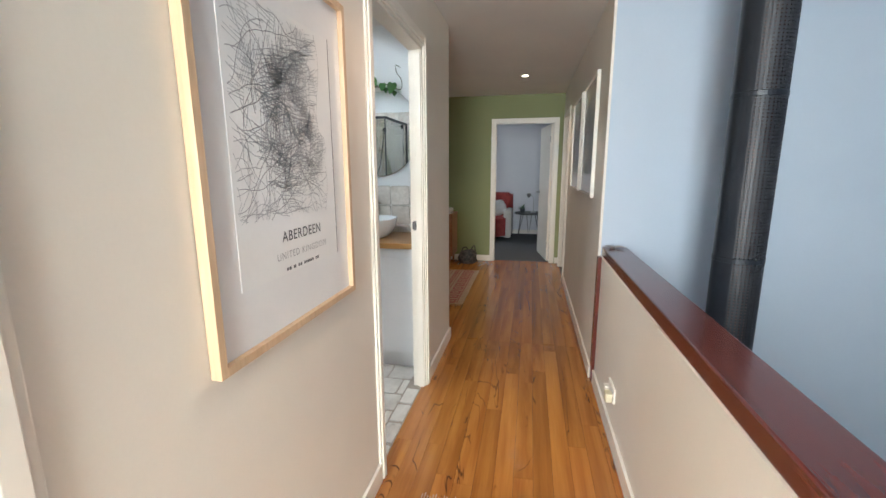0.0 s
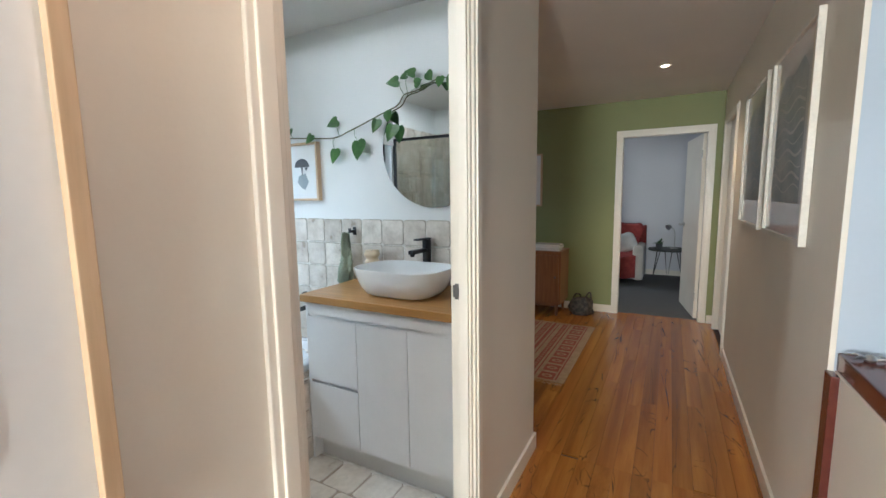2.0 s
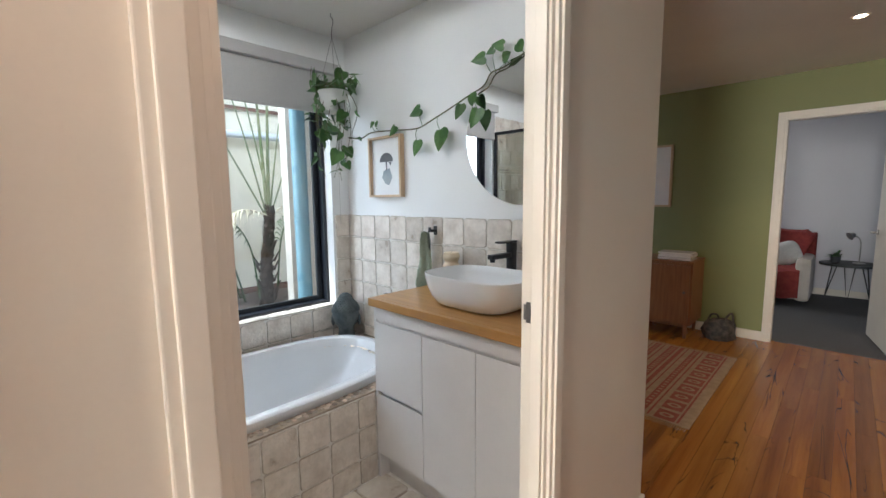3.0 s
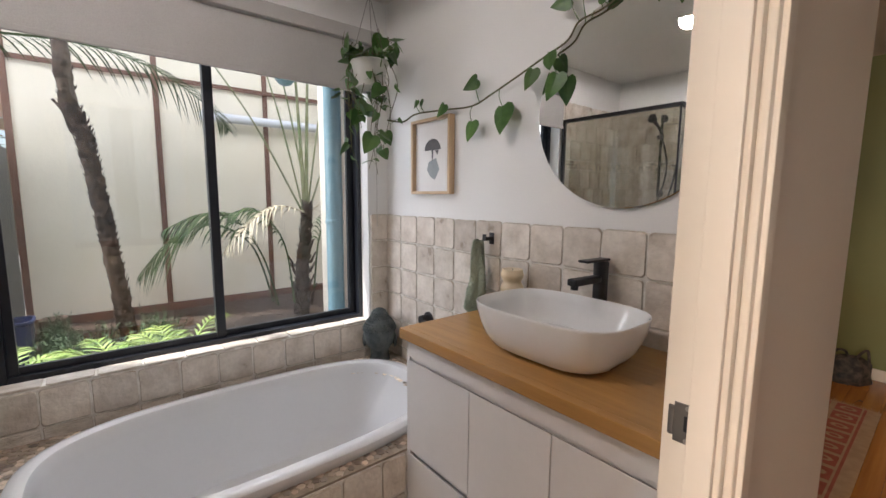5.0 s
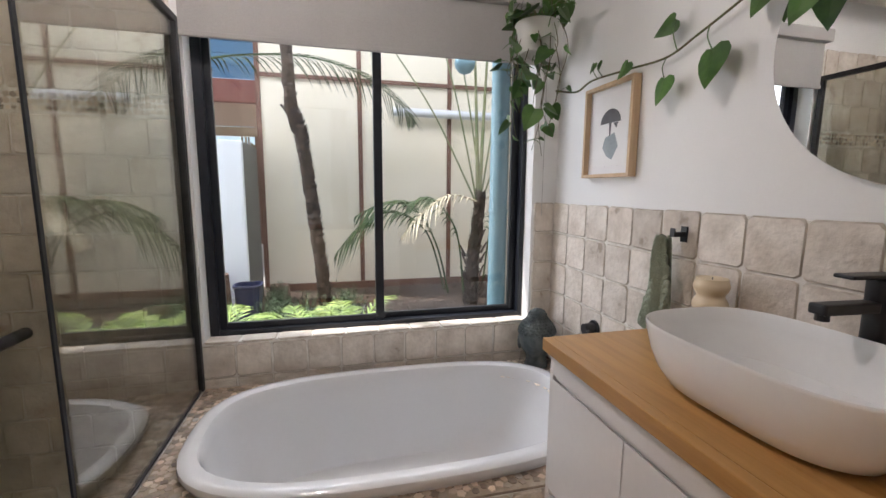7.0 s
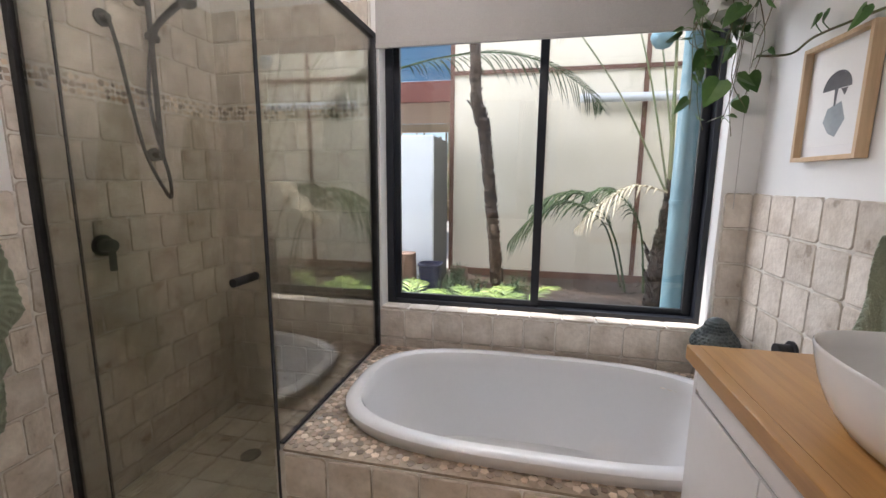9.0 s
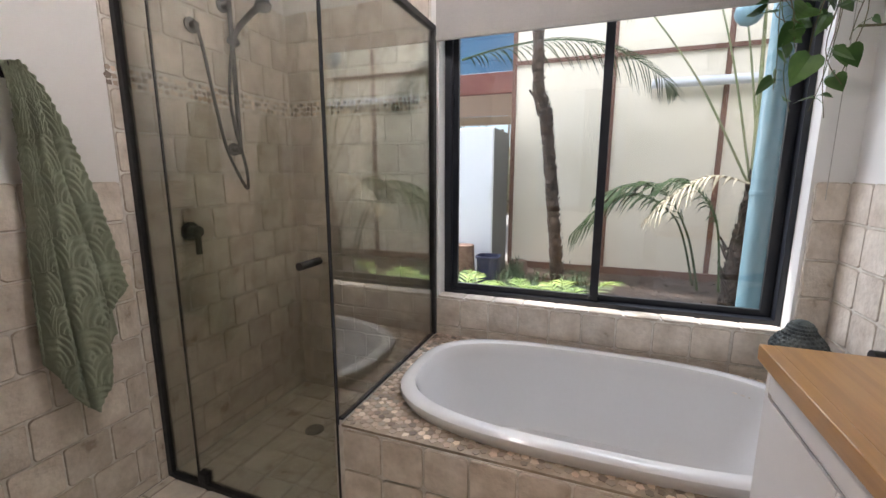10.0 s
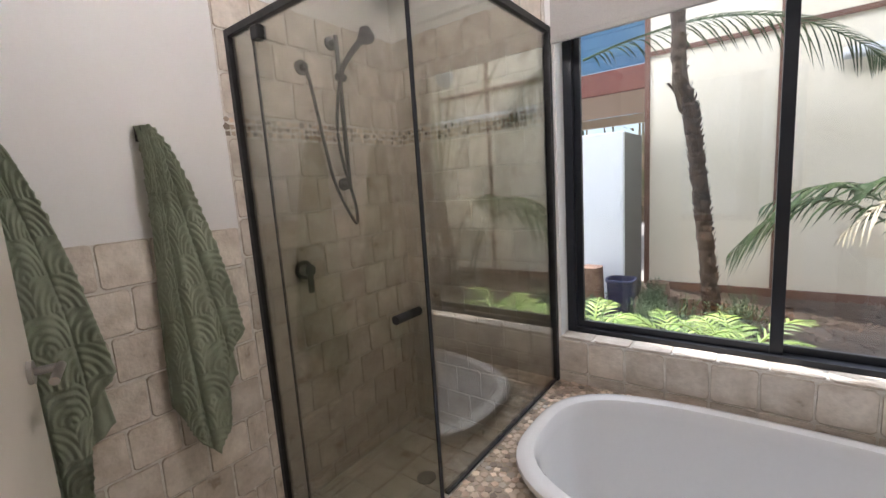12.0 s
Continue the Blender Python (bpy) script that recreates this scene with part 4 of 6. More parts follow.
def shower():
    x, z0, z1 = -1.548, 0.012, 1.99
    s = thing("shower_screen", "smoked glass corner shower screen with a matt black frame", "shower screen", (x, 1.53, 0))
    fr = 0.026
    part("wall_post", B(x - 0.014, x + 0.014, WS + 0.013, WS + 0.013 + fr, 0.004, z1, bevel=0.002), BLACK, s)
    part("end_post", B(WX + 0.016, WX + 0.016 + fr, 1.534, 1.562, 0.449, z1, bevel=0.002), BLACK, s)
    part("head_rail", B(x - 0.014, x + 0.014, WS + 0.013 + fr, 1.562, z1 - fr, z1, bevel=0.002), BLACK, s)
    part("side_rail", B(WX + 0.016 + fr, x - 0.014, 1.534, 1.562, z1 - fr, z1, bevel=0.002), BLACK, s)
    part("floor_rail", B(x - 0.014, x + 0.014, WS + 0.013 + fr, 1.520, -0.003, 0.024, bevel=0.002), BLACK, s)
    part("side_sill", B(WX + 0.016 + fr, x - 0.014, 1.540, 1.556, 0.449, 0.458, bevel=0.001), BLACK, s)
    part("fixed_pane", B(x - 0.004, x + 0.004, WS + 0.039, 0.836, 0.024, z1 - fr), SMOKED, s)
    part("side_pane", B(WX + 0.04, x - 0.008, 1.544, 1.552, 0.458, z1 - fr), SMOKED, s)
    door = part("door_pane", B(x - 0.004, x + 0.004, 0.842, 1.540, 0.030, z1 - fr - 0.006), SMOKED, s)
    part("seal", B(x - 0.006, x + 0.006, 1.541, 1.5465, 0.03, z1 - fr - 0.004), FRAMEBLACK, s)
    part("gap_seal", B(x - 0.005, x + 0.005, 0.8375, 0.8405, 0.03, z1 - fr - 0.004), FRAMEBLACK, s)
    for z in (0.050, z1 - fr - 0.030):
        part("hinge", B(x - 0.018, x + 0.018, 0.850, 0.895, z - 0.025, z + 0.022, bevel=0.005), BLACK, s)
    part("handle", rod(bmesh.new(), (x - 0.05, 1.464, 1.003), (x + 0.055, 1.464, 1.003), 0.0135, 20), BLACK, s, "black through-glass knob")
    rebase(s)
    r = thing("shower_rail", "matt black hand shower on a slide rail with a curved hose", "shower", (-2.03, WS + 0.012, 1.40))
    yb = WS + 0.060
    part("rail", rod(bmesh.new(), (-2.03, yb, 1.385), (-2.03, yb, 2.075), 0.011, 20), BLACK, r, smooth=True)
    for z in (1.41, 2.05):
        part("bracket", rod(rod(bmesh.new(), (-2.03, WS + 0.0125, z), (-2.03, WS + 0.022, z), 0.030, 28), (-2.03, WS + 0.022, z), (-2.03, yb - 0.002, z), 0.014, 20), BLACK, r)
    part("slider", rod(bmesh.new(), (-2.06, yb, 1.895), (-2.015, yb, 1.895), 0.017, 20), BLACK, r)
    head = part("hand_piece", tube(bmesh.new(), smooth_path([(-2.012, yb + 0.02, 1.86), (-2.015, yb + 0.05, 1.93), (-2.025, yb + 0.13, 1.995), (-2.03, yb + 0.19, 2.025)], 5), 0.011, 12, 0.016), BLACK, r, smooth=True)
    bm = rod(bmesh.new(), (-2.028, yb + 0.19, 2.05), (-2.022, yb + 0.20, 2.015), 0.024, 28, 0.036)
    rod(bm, (-2.022, yb + 0.20, 2.015), (-2.020, yb + 0.203, 2.006), 0.036, 28, 0.033)
    part("spray_head", bm, BLACK, r)
    part("outlet", rod(rod(bmesh.new(), (-1.858, WS + 0.0125, 1.915), (-1.858, WS + 0.022, 1.915), 0.032, 28), (-1.858, WS + 0.022, 1.915), (-1.858, WS + 0.05, 1.915), 0.014, 20), BLACK, r)
    path = smooth_path([(-1.858, WS + 0.05, 1.905), (-1.86, WS + 0.075, 1.80), (-1.885, WS + 0.085, 1.60), (-1.925, WS + 0.09, 1.40), (-2.0, WS + 0.095, 1.245), (-2.03, WS + 0.09, 1.235), (-2.02, WS + 0.095, 1.33), (-1.965, WS + 0.105, 1.50), (-1.950, WS + 0.105, 1.65), (-1.985, WS + 0.09, 1.80), (-2.012, yb + 0.02, 1.862)], 8)
    part("hose", tube(bmesh.new(), path, 0.0075, 10), BLACK, r, smooth=True)
    rebase(r)
    m = thing("shower_mixer", "matt black round shower mixer with a lever on the tiled wall", "shower", (-1.756, WS + 0.012, 1.045))
    part("plate", rod(bmesh.new(), (0, 0.001, 0), (0, 0.010, 0), 0.042, 32), BLACK, m)
    part("body", rod(bmesh.new(), (0, 0.010, 0), (0, 0.055, 0), 0.026, 28), BLACK, m)
    part("lever", B(-0.012, 0.012, 0.040, 0.054, -0.10, -0.01, bevel=0.004), BLACK, m)
    d = thing("floor_drain", "round bronze shower floor drain in stone floor tiles", "drain", (-2.035, 1.05, 0.0045))
    part("ring", lathe(bmesh.new(), [(0.036, -0.004), (0.046, -0.004), (0.046, 0.002), (0.036, 0.0025)], (0, 0, 0), 28), DARKSTEEL, d)
    part("grate", rod(bmesh.new(), (0, 0, -0.004), (0, 0, 0.0), 0.035, 24), BLACK, d)


def bath_door():
    ang = math.atan2(-0.752, -0.222)
    d = tagged(thing("door_1", "white painted flush interior door standing wide open against the bathroom wall", "door", (-0.602, 1.735, 0.012)), kind="structure")
    d.rotation_euler = (0, 0, ang)
    part("panel", B(0.0, 0.79, 0.001, 0.036, 0, 2.03, bevel=0.002), TRIM, d)
    for side, y in ((-1, 0.0), (1, 0.037)):
        h = part("door_handle", rod(bmesh.new(), (0.73, y, 1.02), (0.73, y + side * 0.009, 1.02), 0.026, 28), STEEL, d, "brushed steel lever handle")
        bm = rod(bmesh.new(), (0.73, y + side * 0.009, 1.02), (0.73, y + side * 0.052, 1.02), 0.009, 16)
        rod(bm, (0.738, y + side * 0.052, 1.02), (0.625, y + side * 0.052, 1.02), 0.009, 16)
        part("lever", bm, STEEL, h, smooth=True)
    for z in (0.25, 1.0, 1.78):
        part("hinge", rod(bmesh.new(), (-0.007, -0.004, z), (-0.007, -0.004, z + 0.09), 0.006, 12), STEEL, d)
    s = thing("strike_plate", "worn grey metal strike plate on the white door jamb", "strike plate", (-0.553, DY1 - 0.018, 1.055))
    bm = B(-0.014, 0.016, -0.0025, -0.0005, -0.029, 0.029, bevel=0.0008)
    box(bm, -0.022, -0.014, -0.0025, 0.006, -0.022, 0.022, bevel=0.002)
    part("plate", bm, DARKSTEEL, s)
    # black plate on the strike, standing for the shade inside its latch hole
    part("latch_hole", B(0.000, 0.013, -0.0032, -0.0026, -0.010, 0.012), FRAMEBLACK, s)
    for z in (-0.024, 0.024):
        part("screw", rod(bmesh.new(), (0.004, -0.0026, z), (0.004, -0.0038, z), 0.0035, 12), STEEL, s)


def bath_downlight(name, place, strength, color):
    d = thing(name, "round white recessed ceiling downlight, lit", "downlight", place)
    part("trim_ring", lathe(bmesh.new(), [(0.030, 0.0), (0.045, 0.0), (0.045, -0.004), (0.034, -0.006), (0.030, -0.002)], (0, 0, 0), 32), TRIM, d)
    part("lens", rod(bmesh.new(), (0, 0, -0.0005), (0, 0, -0.002), 0.025, 24), glow("lamp_glow", color, strength), d)


bath_tub()
vanity()
basin()
tap()
mirror()
picture("picture", "small pale print in a light oak frame above the tiles", 0.310, 0.368, 0.036, (-2.018, WN - 0.002, 1.382), 0.0, 0.014, OAK, small_print)
plant()
wall_vine()
blind()
statue()
bath_taps()
candle()
hook((-1.600, WN - 0.013, 1.193), 0.0)
cloth("hand_towel", "small sage green ribbed hand towel on a black wall hook", (-1.612, WN - 0.035), 0.0, 1.188, 0.33, 0.115, 4, folds=1.5, depth=0.018, lean=-0.12)
hook((-1.215, WS + 0.001, 1.60), math.pi)
hook((-0.82, WS + 0.001, 1.60), math.pi)
bath_towel("sage green terry bath towel with woven arcs on a hook", (-1.215, WS + 0.012, 1.622), 1)
bath_towel("sage green terry bath towel with woven arcs behind the door", (-0.82, WS + 0.012, 1.622), 2)
shower()
bath_door()
bath_downlight("downlight", (-1.45, 1.77, CH - 0.001), 25, (1.0, 0.88, 0.75))


# ---- the hall's things ----
def street_map(p):
    rnd = random.Random(12)
    y = -0.0142
    part("print", B(-0.235, 0.235, -0.0138, -0.0121, 0.155, 0.80), PAPER, p)
    heavy, light = bmesh.new(), bmesh.new()
    x0, x1, z0, z1 = -0.225, 0.17, 0.300, 0.79

    def coast(z):
        s = (z - z0) / (z1 - z0)
        return x1 + 0.02 * math.sin(9 * s) - 0.05 * max(0, s - 0.45) + (0.025 if 0.35 < s < 0.45 else 0)

    def road(x, z, a, n, step, w, bm, wob):
        pts = [(x, z)]
        for _ in range(n):
            a += rnd.uniform(-wob, wob)
            x, z = x + math.cos(a) * step, z + math.sin(a) * step
            if not (x0 < x < coast(z) and z0 < z < z1):
                break
            pts.append((x, z))
        ink_line(bm, pts, w, y)
        return pts
    for _ in range(36):
        road(rnd.uniform(x0, x1), rnd.uniform(z0 + 0.06, z1), rnd.choice((0.1, 3.2, 0.3, 1.9, 3.4, 5.0)) + rnd.uniform(-0.3, 0.3), 30, 0.012, 0.0017, heavy, 0.26)
    for _ in range(105):
        cx, cz = rnd.gauss(0.02, 0.10), rnd.gauss(0.61, 0.11)
        if not (x0 + 0.02 < cx < coast(cz) - 0.02 and z0 < cz < z1):
            continue
        a, g = rnd.choice((0.1, 0.35, 1.2, 2.9)) + rnd.uniform(-0.25, 0.25), rnd.uniform(0.006, 0.011)
        n = rnd.randint(4, 8)
        for k in range(n):
            ox, oz = cx - math.sin(a) * g * (k - n / 2), cz + math.cos(a) * g * (k - n / 2)
            road(ox, oz, a + rnd.uniform(-0.05, 0.05), rnd.randint(4, 9), 0.010, 0.0015, light, 0.05)
        for k in range(n // 2):
            road(cx + math.cos(a) * g * 2 * (k - n / 4), cz + math.sin(a) * g * 2 * (k - n / 4), a + 1.57, rnd.randint(3, 6), 0.010, 0.0015, light, 0.05)
    for _ in range(120):
        road(rnd.uniform(x0, x1), rnd.uniform(z0, 0.5), rnd.uniform(0, 6.28), 16, 0.010, 0.0016, light, 0.4)
    ink_line(heavy, [(coast(z0 + k * 0.0163), z0 + k * 0.0163) for k in range(31)], 0.0012, y)
    part("main_road_print", heavy, DARKINK, p, kind="stuff")
    part("side_road_print", light, MIDINK, p, kind="stuff")
    part("print_line", B(0.236, 0.2375, -0.0142, -0.0121, 0.155, 0.80), INK, p)
    for text, size, z in (("ABERDEEN", 0.038, 0.240), ("UNITED KINGDOM", 0.0262, 0.195)):
        cu = bpy.data.curves.new("lettering", "FONT")
        cu.body, cu.size, cu.align_x, cu.extrude, cu.offset = text, size, "CENTER", 0.0, 0.0003 if size > 0.03 else 0.0
        cu.space_character = 1.12 if size > 0.03 else 1.18
        ob = new("lettering", cu)
        ob.rotation_euler = (math.pi / 2, 0, 0)
        ob.location = (0.031, -0.0145, z)
        bpy.context.view_layer.update()
        me = bpy.data.meshes.new_from_object(ob.evaluated_get(bpy.context.evaluated_depsgraph_get()))
        bpy.data.objects.remove(ob)
        me.materials.clear()
        me.materials.append(INK if size > 0.03 else DARKINK)
        t = new("lettering", me)
        t.parent, t.rotation_euler, t.location = p, (math.pi / 2, 0, 0), (0.031, -0.0145, z)
    bm = bmesh.new()
    x = -0.058
    while x < 0.12:
        w = rnd.uniform(0.006, 0.013)
        box(bm, x, x + w, -0.0142, -0.0138, 0.163, 0.171)
        x += w + rnd.choice((0.003, 0.003, 0.012))
    part("small_print", bm, INK, p)


def wave_print(p):
    bm = bmesh.new()
    rnd = random.Random(5)
    quad(bm, [(-0.25, 0.16), (0.25, 0.16), (0.25, 0.68), (0.17, 0.74), (0.02, 0.70), (-0.12, 0.72), (-0.25, 0.64)], -0.0135)
    part("print", bm, ARTGREY, p)
    bm = bmesh.new()
    for k in range(9):
        z = 0.22 + k * 0.05
        pts = [(-0.24 + 0.04 * i, z + 0.018 * math.sin(i * 0.8 + k)) for i in range(13)]
        ink_line(bm, pts, 0.012 if k % 2 else 0.005, -0.0140)
    part("strokes", bm, PAPER, p)


WHITEFRAME = mat("white_frame_paint", (0.72, 0.68, 0.60), (0.68, 0.64, 0.56), rough=0.4)
picture("picture", "large grey street map print in a light oak frame", 0.675, 0.925, 0.028, (HW + 0.001, 1.094, 0.973), math.pi / 2, 0.020, OAK, street_map)
picture("picture", "blue-grey abstract print in a white frame beside the stairwell", 0.735, 0.85, 0.026, (0.559, 3.565, 1.19), -math.pi / 2, 0.022, WHITEFRAME, wave_print)
picture("picture", "blue-grey abstract print in a thin white frame further along the hall", 0.735, 0.85, 0.026, (0.559, 4.44, 1.19), -math.pi / 2, 0.022, WHITEFRAME, wave_print)
bath_downlight("downlight", (0.02, 5.18, CH - 0.001), 60, (1.0, 0.78, 0.55))


def socket():
    s = thing("power_outlet", "cream double power outlet with a plugged-in night light", "power outlet", (0.575, 2.22, 0.26))
    part("plate", B(-0.010, -0.0005, -0.07, 0.07, -0.038, 0.038, bevel=0.002), TRIM, s)
    part("switch", B(-0.013, -0.010, 0.018, 0.030, 0.018, 0.028, bevel=0.001), TRIM, s)
    part("switch", B(-0.013, -0.010, -0.030, -0.018, 0.018, 0.028, bevel=0.001), TRIM, s)
    part("night_light", B(-0.045, -0.011, -0.066, -0.012, -0.035, 0.012, bevel=0.006), mat("ivory_plastic", (0.7, 0.62, 0.42), rough=0.4), s)
    part("adaptor", B(-0.038, -0.011, 0.014, 0.058, -0.030, 0.012, bevel=0.005), TRIM, s)


def ornament():
    o = thing("ornament", "small tarnished silver leaf ornament lying on the end of the handrail", "ornament", (0.635, 2.80, 0.9055))
    bm = bmesh.new()
    for k, (a, l) in enumerate(((-10, 0.075), (25, 0.05), (160, 0.055), (200, 0.045), (95, 0.03))):
        d = Vector((math.cos(radians(a)), math.sin(radians(a)), 0.10))
        tube(bm, [(0, 0, 0.006), d * l * 0.6 + Vector((0, 0, 0.012)), d * l + Vector((0, 0, 0.002))], 0.006, 8, 0.0015)
    lathe(bm, [(0.012, 0.0), (0.016, 0.008), (0.010, 0.018), (0.002, 0.022)], (0, 0, 0), 16)
    part("leaves", bm, STEEL, o, smooth=True)


def flue():
    f = thing("flue", "dark steel fireplace flue with a perforated guard rising through the stairwell", "flue", (1.055, 2.18, -2.6))
    part("inner_pipe", rod(bmesh.new(), (0, 0, 0.0), (0, 0, 7.6), 0.062, 40), mat("sooty_steel", (0.16, 0.085, 0.07), (0.07, 0.05, 0.05), scale=3, rough=0.4, metal=0.6, mottled=0.9), f, smooth=True)
    a0, a1 = radians(150), radians(236)
    for lo, hi, mt, name in ((a0, a1, FRAMEBLACK, "solid_shield"), (a1, a0 + 2 * math.pi, PERF, "perforated_guard")):
        bm = bmesh.new()
        uv = bm.loops.layers.uv.new("UVMap")
        n = 28
        for k in range(n):
            p, q = lo + (hi - lo) * k / n, lo + (hi - lo) * (k + 1) / n
            vs = [bm.verts.new((0.1 * math.cos(a), 0.1 * math.sin(a), z)) for a, z in ((p, 0), (q, 0), (q, 7.6), (p, 7.6))]
            fc = bm.faces.new(vs)
            for lp, (uu, vv) in zip(fc.loops, ((k / n, 0), ((k + 1) / n, 0), ((k + 1) / n, 6.0), (k / n, 6.0))):
                lp[uv].uv = (uu, vv)
        bmesh.ops.remove_doubles(bm, verts=bm.verts, dist=1e-5)
        part(name, bm, mt, f, smooth=True)
    for z in (3.58, 4.28, 2.9):
        part("joint_band", lathe(bmesh.new(), [(0.099, 0), (0.102, 0.002), (0.102, 0.022), (0.099, 0.024)], (0, 0, z), 40), FRAMEBLACK, f)


def rug(name, label, x0, x1, y0, y1):
    r = thing(name, label, "rug", ((x0 + x1) / 2, (y0 + y1) / 2, 0.0))
    w, h = x1 - x0, y1 - y0
    part("field", B(-w / 2, w / 2, -h / 2, h / 2, 0.0005, 0.007, bevel=0.001), RUGCREAM, r)
    e = w / 2
    part("border_line", B(e - 0.075, e - 0.062, -h / 2 + 0.02, h / 2 - 0.02, 0.0072, 0.0078), RUGRED, r)
    x, k = e - 0.235, 0
    while x > -e + 0.05:
        d = (0.012, 0.050, 0.010, 0.030, 0.065)[k % 5]
        part("band", B(x - d, x, -h / 2 + 0.02, h / 2 - 0.02, 0.0072, 0.0078), RUGRED, r)
        if d > 0.045:
            dots = bmesh.new()
            for j in range(int(h / 0.05)):
                yy = -h / 2 + 0.04 + j * 0.05
                box(dots, x - d + 0.014, x - 0.014, yy, yy + 0.018, 0.0079, 0.0084)
            part("motif", dots, RUGCREAM, r, kind="stuff")
        x -= d + (0.018, 0.040, 0.022)[k % 3]
        k += 1
    n = int(h / 0.15)
    for j in range(n):
        yy = -h / 2 + (j + 0.5) * h / n
        part("block", B(e - 0.205, e - 0.085, yy - h / n * 0.40, yy + h / n * 0.40, 0.0072, 0.0078), RUGRED, r)
        ring = bmesh.new()
        for q in range(8):
            t0, t1 = 2 * math.pi * q / 8, 2 * math.pi * (q + 1) / 8
            vs = [ring.verts.new((e - 0.145 + math.cos(t) * rr, yy + math.sin(t) * rr * 0.7, 0.0084)) for t, rr in ((t0, 0.044), (t1, 0.044), (t1, 0.024), (t0, 0.024))]
            ring.faces.new(vs)
        part("motif", ring, RUGCREAM, r)
    fr = bmesh.new()
    for k in range(int(w / 0.012)):
        for s in (-1, 1):
            x = -w / 2 + 0.006 + k * 0.012
            box(fr, x - 0.002, x + 0.002, *sorted((s * h / 2, s * (h / 2 + 0.045 + 0.01 * math.sin(k * 1.7)))), 0.0005, 0.003)
    part("fringe", fr, RUGCREAM, r, kind="stuff")
    return r


def cabinet():
    c = thing("sideboard", "mid-brown wooden sideboard on splayed legs against the green wall", "sideboard", (-1.50, 6.18, 0.0))
    x0, x1, y0, y1 = -2.10, -0.955, 5.96, 6.405
    part("body", B(x0, x1, y0 + 0.02, y1, 0.14, 0.735, bevel=0.003), CABWOOD, c)
    part("top", B(x0 - 0.008, x1 + 0.008, y0, y1, 0.736, 0.756, bevel=0.003), CABWOOD, c)
    for a, b in ((x0 + 0.02, -1.72), (-1.71, -1.34), (-1.33, x1 - 0.02)):
        d = part("door", B(a, b, y0 + 0.004, y0 + 0.019, 0.16, 0.715, bevel=0.002), CABWOOD, c)
        part("knob", rod(bmesh.new(), (b - 0.04, y0 - 0.012, 0.46), (b - 0.04, y0 + 0.003, 0.46), 0.011, 16), DARKSTEEL, d)
    part("base_rail", B(x0 + 0.03, x1 - 0.03, y0 + 0.05, y0 + 0.07, 0.11, 0.139), CABWOOD, c)
    for x in (x0 + 0.05, x1 - 0.05):
        for y in (y0 + 0.06, y1 - 0.05):
            part("leg", rod(bmesh.new(), (x, y, 0.001), (x, y, 0.139), 0.014, 12, 0.02), CABWOOD, c)
    rebase(c)
    rnd = random.Random(3)
    z = 0.7565
    for k in range(6):
        t = rnd.uniform(0.008, 0.014)
        m = thing("magazine", "pale glossy magazine in a stack on the sideboard", "magazine", (-1.13 + rnd.uniform(-0.01, 0.01), 6.13 + rnd.uniform(-0.01, 0.01), z), "magazines on the sideboard")
        part("pages", B(-0.145, 0.145, -0.105, 0.105, 0, t, bevel=0.001), PAPER if k % 2 else MATBOARD, m)
        m.rotation_euler = (0, 0, rnd.uniform(-0.08, 0.08))
        z += t + 0.0006
    b = thing("bag", "dark patterned soft cloth bag slumped on the floor beside the sideboard", "bag", (-0.765, 6.24, 0.0))
    bm = lathe(bmesh.new(), [(0.115, 0.0), (0.135, 0.03), (0.14, 0.09), (0.12, 0.15), (0.085, 0.19), (0.06, 0.175), (0.01, 0.15)], (0, 0, 0), 36, 1.0, 0.85)
    for v in bm.verts:
        v.co += Vector((noise.noise(v.co * 14), noise.noise(v.co * 14 + Vector((5, 0, 0))), noise.noise(v.co * 12 + Vector((0, 7, 0))) * (1 if v.co.z > 0.02 else 0))) * 0.028
    part("body", bm, BAG, b, smooth=True)
    part("handle", tube(bmesh.new(), smooth_path([(0.03, 0, 0.16), (0.07, 0, 0.24), (0.10, 0.01, 0.25), (0.12, 0, 0.10)], 5), 0.009, 8), BAG, b, smooth=True)
    part("handle", tube(bmesh.new(), smooth_path([(-0.10, 0, 0.15), (-0.07, 0, 0.225), (-0.02, 0.01, 0.225), (0.0, 0, 0.16)], 5), 0.009, 8), BAG, b, smooth=True)


def green_picture(p):
    part("print", B(-0.19, 0.19, -0.0135, -0.0121, 0.08, 0.56), PAPER, p)


